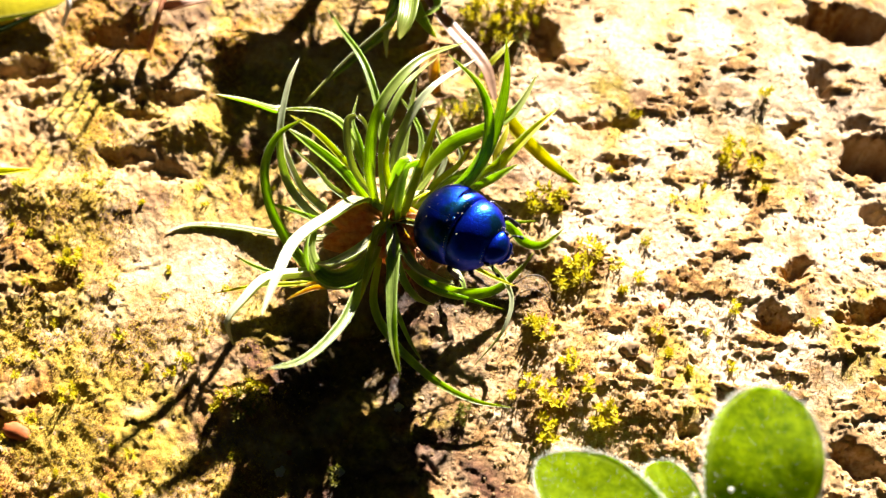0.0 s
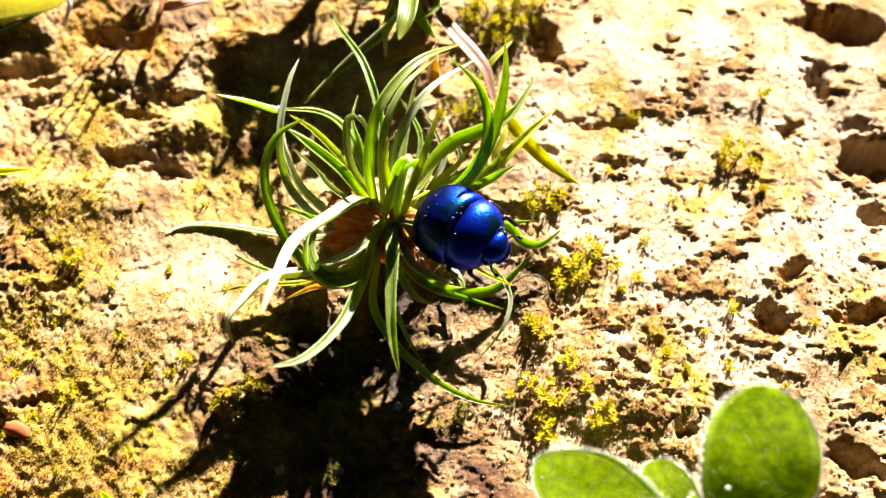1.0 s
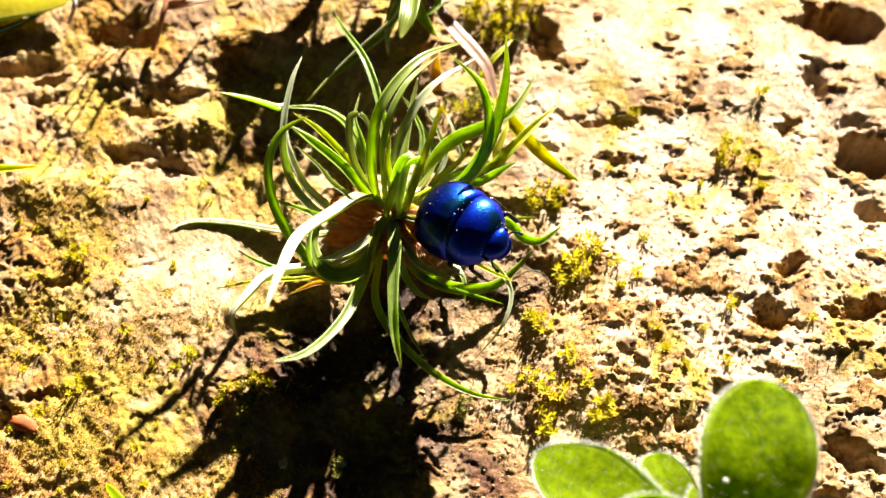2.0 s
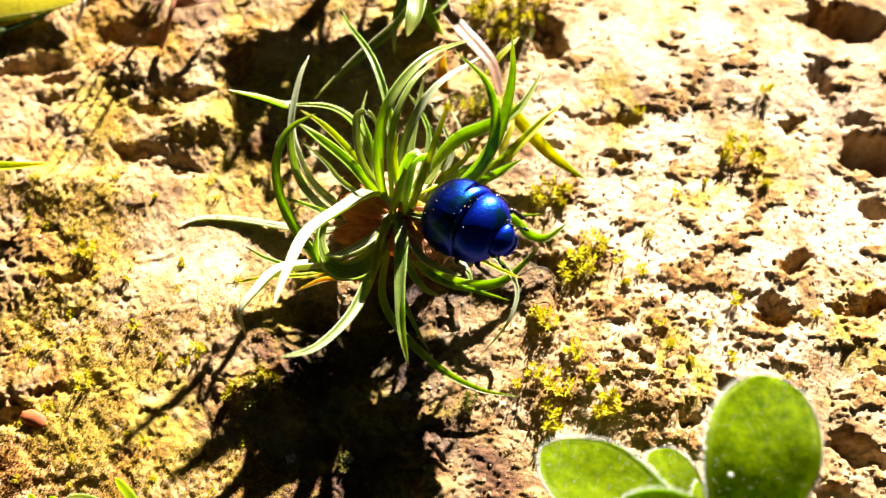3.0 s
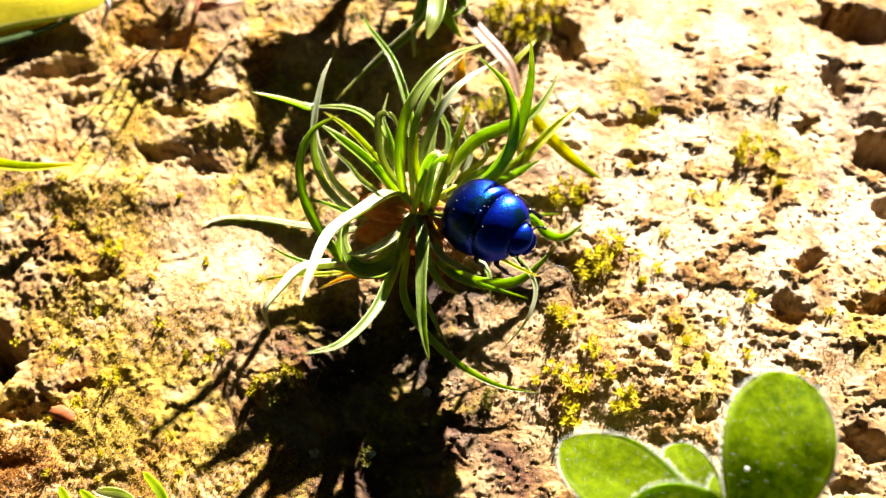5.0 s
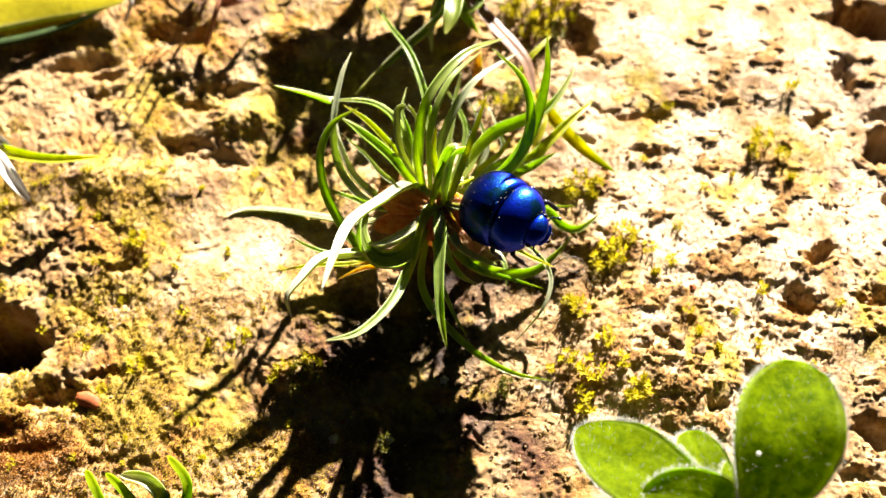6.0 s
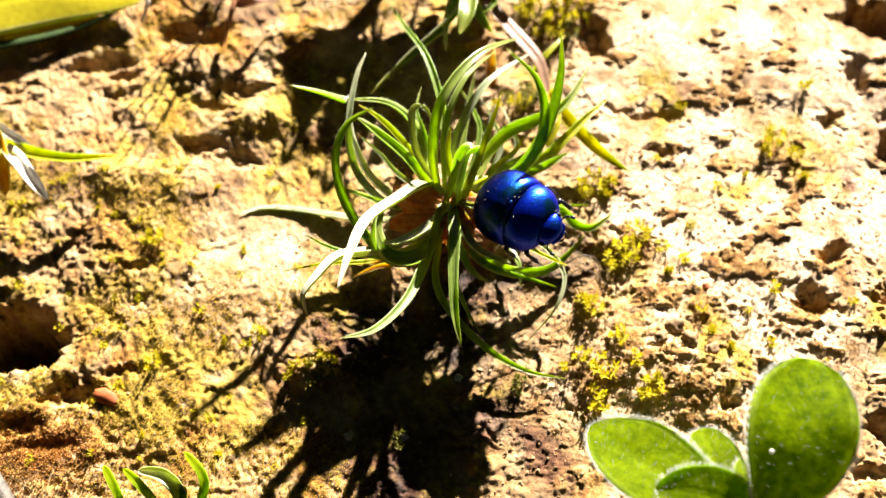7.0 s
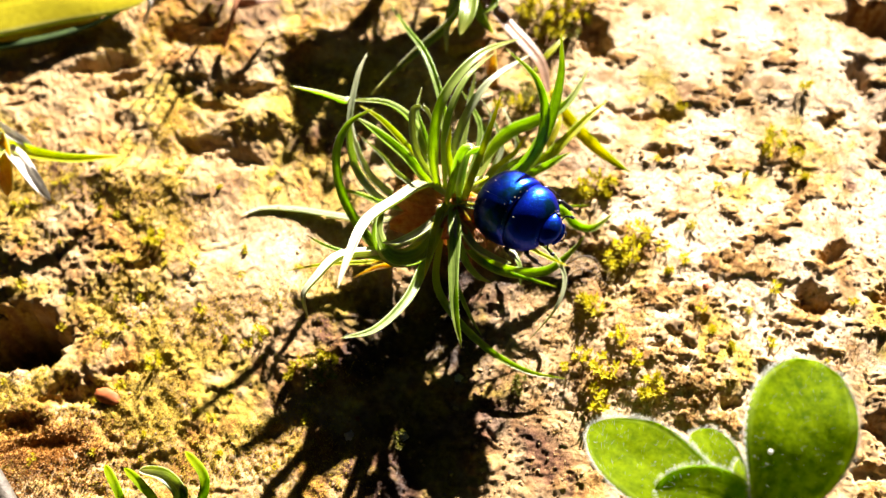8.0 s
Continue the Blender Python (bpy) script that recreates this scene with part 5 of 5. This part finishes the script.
def pebble(at, size, mat, label, seed, turn=0.0, long=1.0, lift=0.25, rough=1.0):
    v, f = pebble_geo(seed, 0.6, 14, 20, rough)
    z = ground_at(*at)
    ob = shape("pebble", [Vector((p.x * long, p.y, p.z)) * size for p in v], f, mat)
    ob.matrix_world = pose(CM * at[0], CM * at[1], CM * (z + lift * size), 8, 5, turn)
    tagged(ob, label, "pebble")


pebble((-5.33, -2.84), 0.105, BRICK_RED, "small brick-red pebble on yellow moss", 3, -18, 1.9, 0.30, 0.35)
pebble((2.52, -1.43), 0.12, CRUMB, "pale rough crumb of stone", 4)
pebble((2.72, -1.62), 0.11, CRUMB, "pale rough crumb of stone", 5)
pebble((3.01, -1.75), 0.10, CRUMB, "pale rough crumb of stone", 6)
pebble((2.31, -1.64), 0.09, CRUMB, "pale rough crumb of stone", 7)
pebble((-1.19, -3.18), 0.06, PETAL, "tiny white stone chip in shadow", 8)
pebble((-1.93, -3.23), 0.06, PETAL, "tiny white stone chip in shadow", 9)
pebble((-0.49, -2.31), 0.06, PETAL, "tiny white stone chip in shadow", 10)
pebble((2.99, -0.76), 0.05, BRICK_RED, "tiny reddish chip of stone", 11)
pebble((-1.84, -2.97), 0.03, BRICK_RED, "tiny reddish chip of stone", 12)


def scatter(name, count, region, low, high, mat, label, seed):
    """Many tiny crumbs as one mesh, bedded into the ground."""
    r = np.random.RandomState(seed)
    x0, x1, y0, y1 = region
    xs, ys = r.uniform(x0, x1, count), r.uniform(y0, y1, count)
    zs = height(xs, ys)
    kinds = [pebble_geo(s, 0.8, 4, 5) for s in range(5)]
    verts, faces = [], []
    for i in range(count):
        v, f = kinds[i % 5]
        s, a = low + (high - low) * r.random_sample() ** 3, r.uniform(0, 6.28)
        c, q = math.cos(a) * s, math.sin(a) * s
        o = len(verts)
        verts += [(xs[i] + c * p.x - q * p.y, ys[i] + q * p.x + c * p.y, zs[i] + s * (p.z - 0.15)) for p in v]
        faces += [tuple(j + o for j in g) for g in f]
    tagged(shape(name, verts, faces, mat, smooth=False), label, "crumbs", kind="stuff")


scatter("soil_crumbs", 2200, (-0.6, 6.6, -4.3, 1.5), 0.008, 0.042, CRUMB, "loose sandy crumbs of weathered stone", 1)
scatter("stone_grit", 3000, (-8.0, 6.8, -4.4, 5.0), 0.008, 0.035, CRUMB, "fine grit on weathered stone", 2)


def moss_carpet(name, count, region, mats, label, seed, size, where):
    """Tiny moss shoots, too many to count, as one mesh: three pointed leaves each. where: density from 0 to 1 at a place."""
    r = np.random.RandomState(seed)
    x0, x1, y0, y1 = region
    xs, ys = r.uniform(x0, x1, count), r.uniform(y0, y1, count)
    keep = r.random_sample(count) < where(xs, ys)
    xs, ys = xs[keep], ys[keep]
    n, zs = len(xs), height(xs, ys)
    base = np.stack([xs, ys, zs - 0.01], -1)
    verts = []
    for q in range(3):
        a = r.uniform(0, 6.28, n)
        l = size * r.uniform(0.5, 1.3, n)
        out = r.uniform(0.3, 1.1, n)
        d = np.stack([np.cos(a) * out, np.sin(a) * out, np.ones(n)], -1)
        d /= np.linalg.norm(d, axis=1)[:, None]
        t = np.stack([-np.sin(a), np.cos(a), np.zeros(n)], -1) * (0.13 * l)[:, None]
        verts += [base - 0.4 * t, base + 0.4 * t, base + d * (0.5 * l)[:, None] + t, base + d * l[:, None], base + d * (0.5 * l)[:, None] - t]
    co = np.stack(verts, 1).reshape(-1, 3)
    f = np.arange(0, len(co), 5)
    quads = np.stack([f, f + 1, f + 2, f + 4], -1).tolist()
    tris = np.stack([f + 4, f + 2, f + 3], -1).tolist()
    me = bpy.data.meshes.new(name)
    me.from_pydata((co * CM).tolist(), [], quads + tris)
    me.materials.append(mats)
    tagged(new(name, me), label, "moss", kind="stuff")


def right_side(x, y):
    return np.clip(0.6 * dab(x, y, (1.97, -1.89), 2.3, 1.4) + 0.35 * fractal(x, y, 1.1, 3, 301) + 0.25 * crust(x, y) - 0.05, 0, 1) * np.clip((x + 0.6) / 0.9, 0, 1)


def left_side(x, y):
    return np.clip(0.05 + 1.3 * fractal(x, y, 0.7, 3, 311) + 0.6 * dab(x, y, (-4.62, -1.95), 3.4, 2.6), 0, 1) * np.clip(1 - 1.2 * dab(x, y, (-3.39, -0.41), 1.15, 0.95), 0, 1) * np.clip(-1.2 - x, 0, 1) * np.clip(1 - 1.2 * dab(x, y, (-6.03, -3.60), 0.95, 0.42), 0, 1) * (1 - 0.9 * dab(x, y, (-0.95, -2.7), 1.6, 1.7, 1.5))


moss_carpet("dry_moss", 42000, (-1.2, 6.8, -4.4, 3.5), DRY_MOSS, "tan dried moss covering the crumbling soil", 31, 0.042, right_side)
moss_carpet("moss_carpet", 110000, (-8.4, -1.0, -4.6, 4.8), MOSS_FILM, "thin yellow moss film on weathered stone", 32, 0.036, left_side)

moss_carpet("rust_moss", 12000, (-7.6, -4.6, -4.6, -3.0), RUST_MOSS, "rust-brown withered moss on stone", 33, 0.05, lambda x, y: dab(x, y, (-6.12, -3.68), 0.8, 0.45))

# ---- rootlet and dew drop ----
rootlet = thing("rootlet", (1.29, -0.50, 0.10), "thin dark curled rootlet on damp soil", "rootlet")
part("strand", tube_geo([(0.94, -0.63, 0.25), (1.16, -0.50, 0.30), (1.36, -0.52, 0.30), (1.45, -0.67, 0.22), (1.29, -0.76, 0.12)], 0.010, 0.006, 20, 5), ROOTLET, rootlet)
part("strand", tube_geo([(1.05, -0.72, 0.20), (1.24, -0.66, 0.22), (1.47, -0.78, 0.18), (1.56, -0.86, 0.10)], 0.008, 0.005, 16, 5), ROOTLET, rootlet)
drop = thing("dew_drop", (1.20, 0.11, 0.38), "clear round dew drop between two leaves", "drop")
part("drop", ball_geo((1.20, 0.11, 0.38), 0.055, 0.055, 0.055, 12, 18), WATER, drop)


def motions():
    body = [(0.0, 0, 0), (2.0, 0.4, 0.2), (4.5, 1.0, -0.4), (6.5, 1.4, -0.8), (8.0, 1.6, -1.0)]
    x, y, z = (CM * v for v in BEETLE_AT)
    walk(beetle, [(t, pose(x, y, z, 19 + a, -14.9, -36.7 + b)) for t, a, b in body])
    nod = [(0.0, 6, 0), (1.5, 6, -1), (3.0, 3, 1), (4.5, 0, 2), (6.0, -4, 3), (7.0, -5, 3), (8.0, -6, 4)]
    nx, ny, nz = (CM * v for v in NECK)
    walk(head, [(t, pose(nx, ny, nz, 0, a, b)) for t, a, b in nod])


motions()
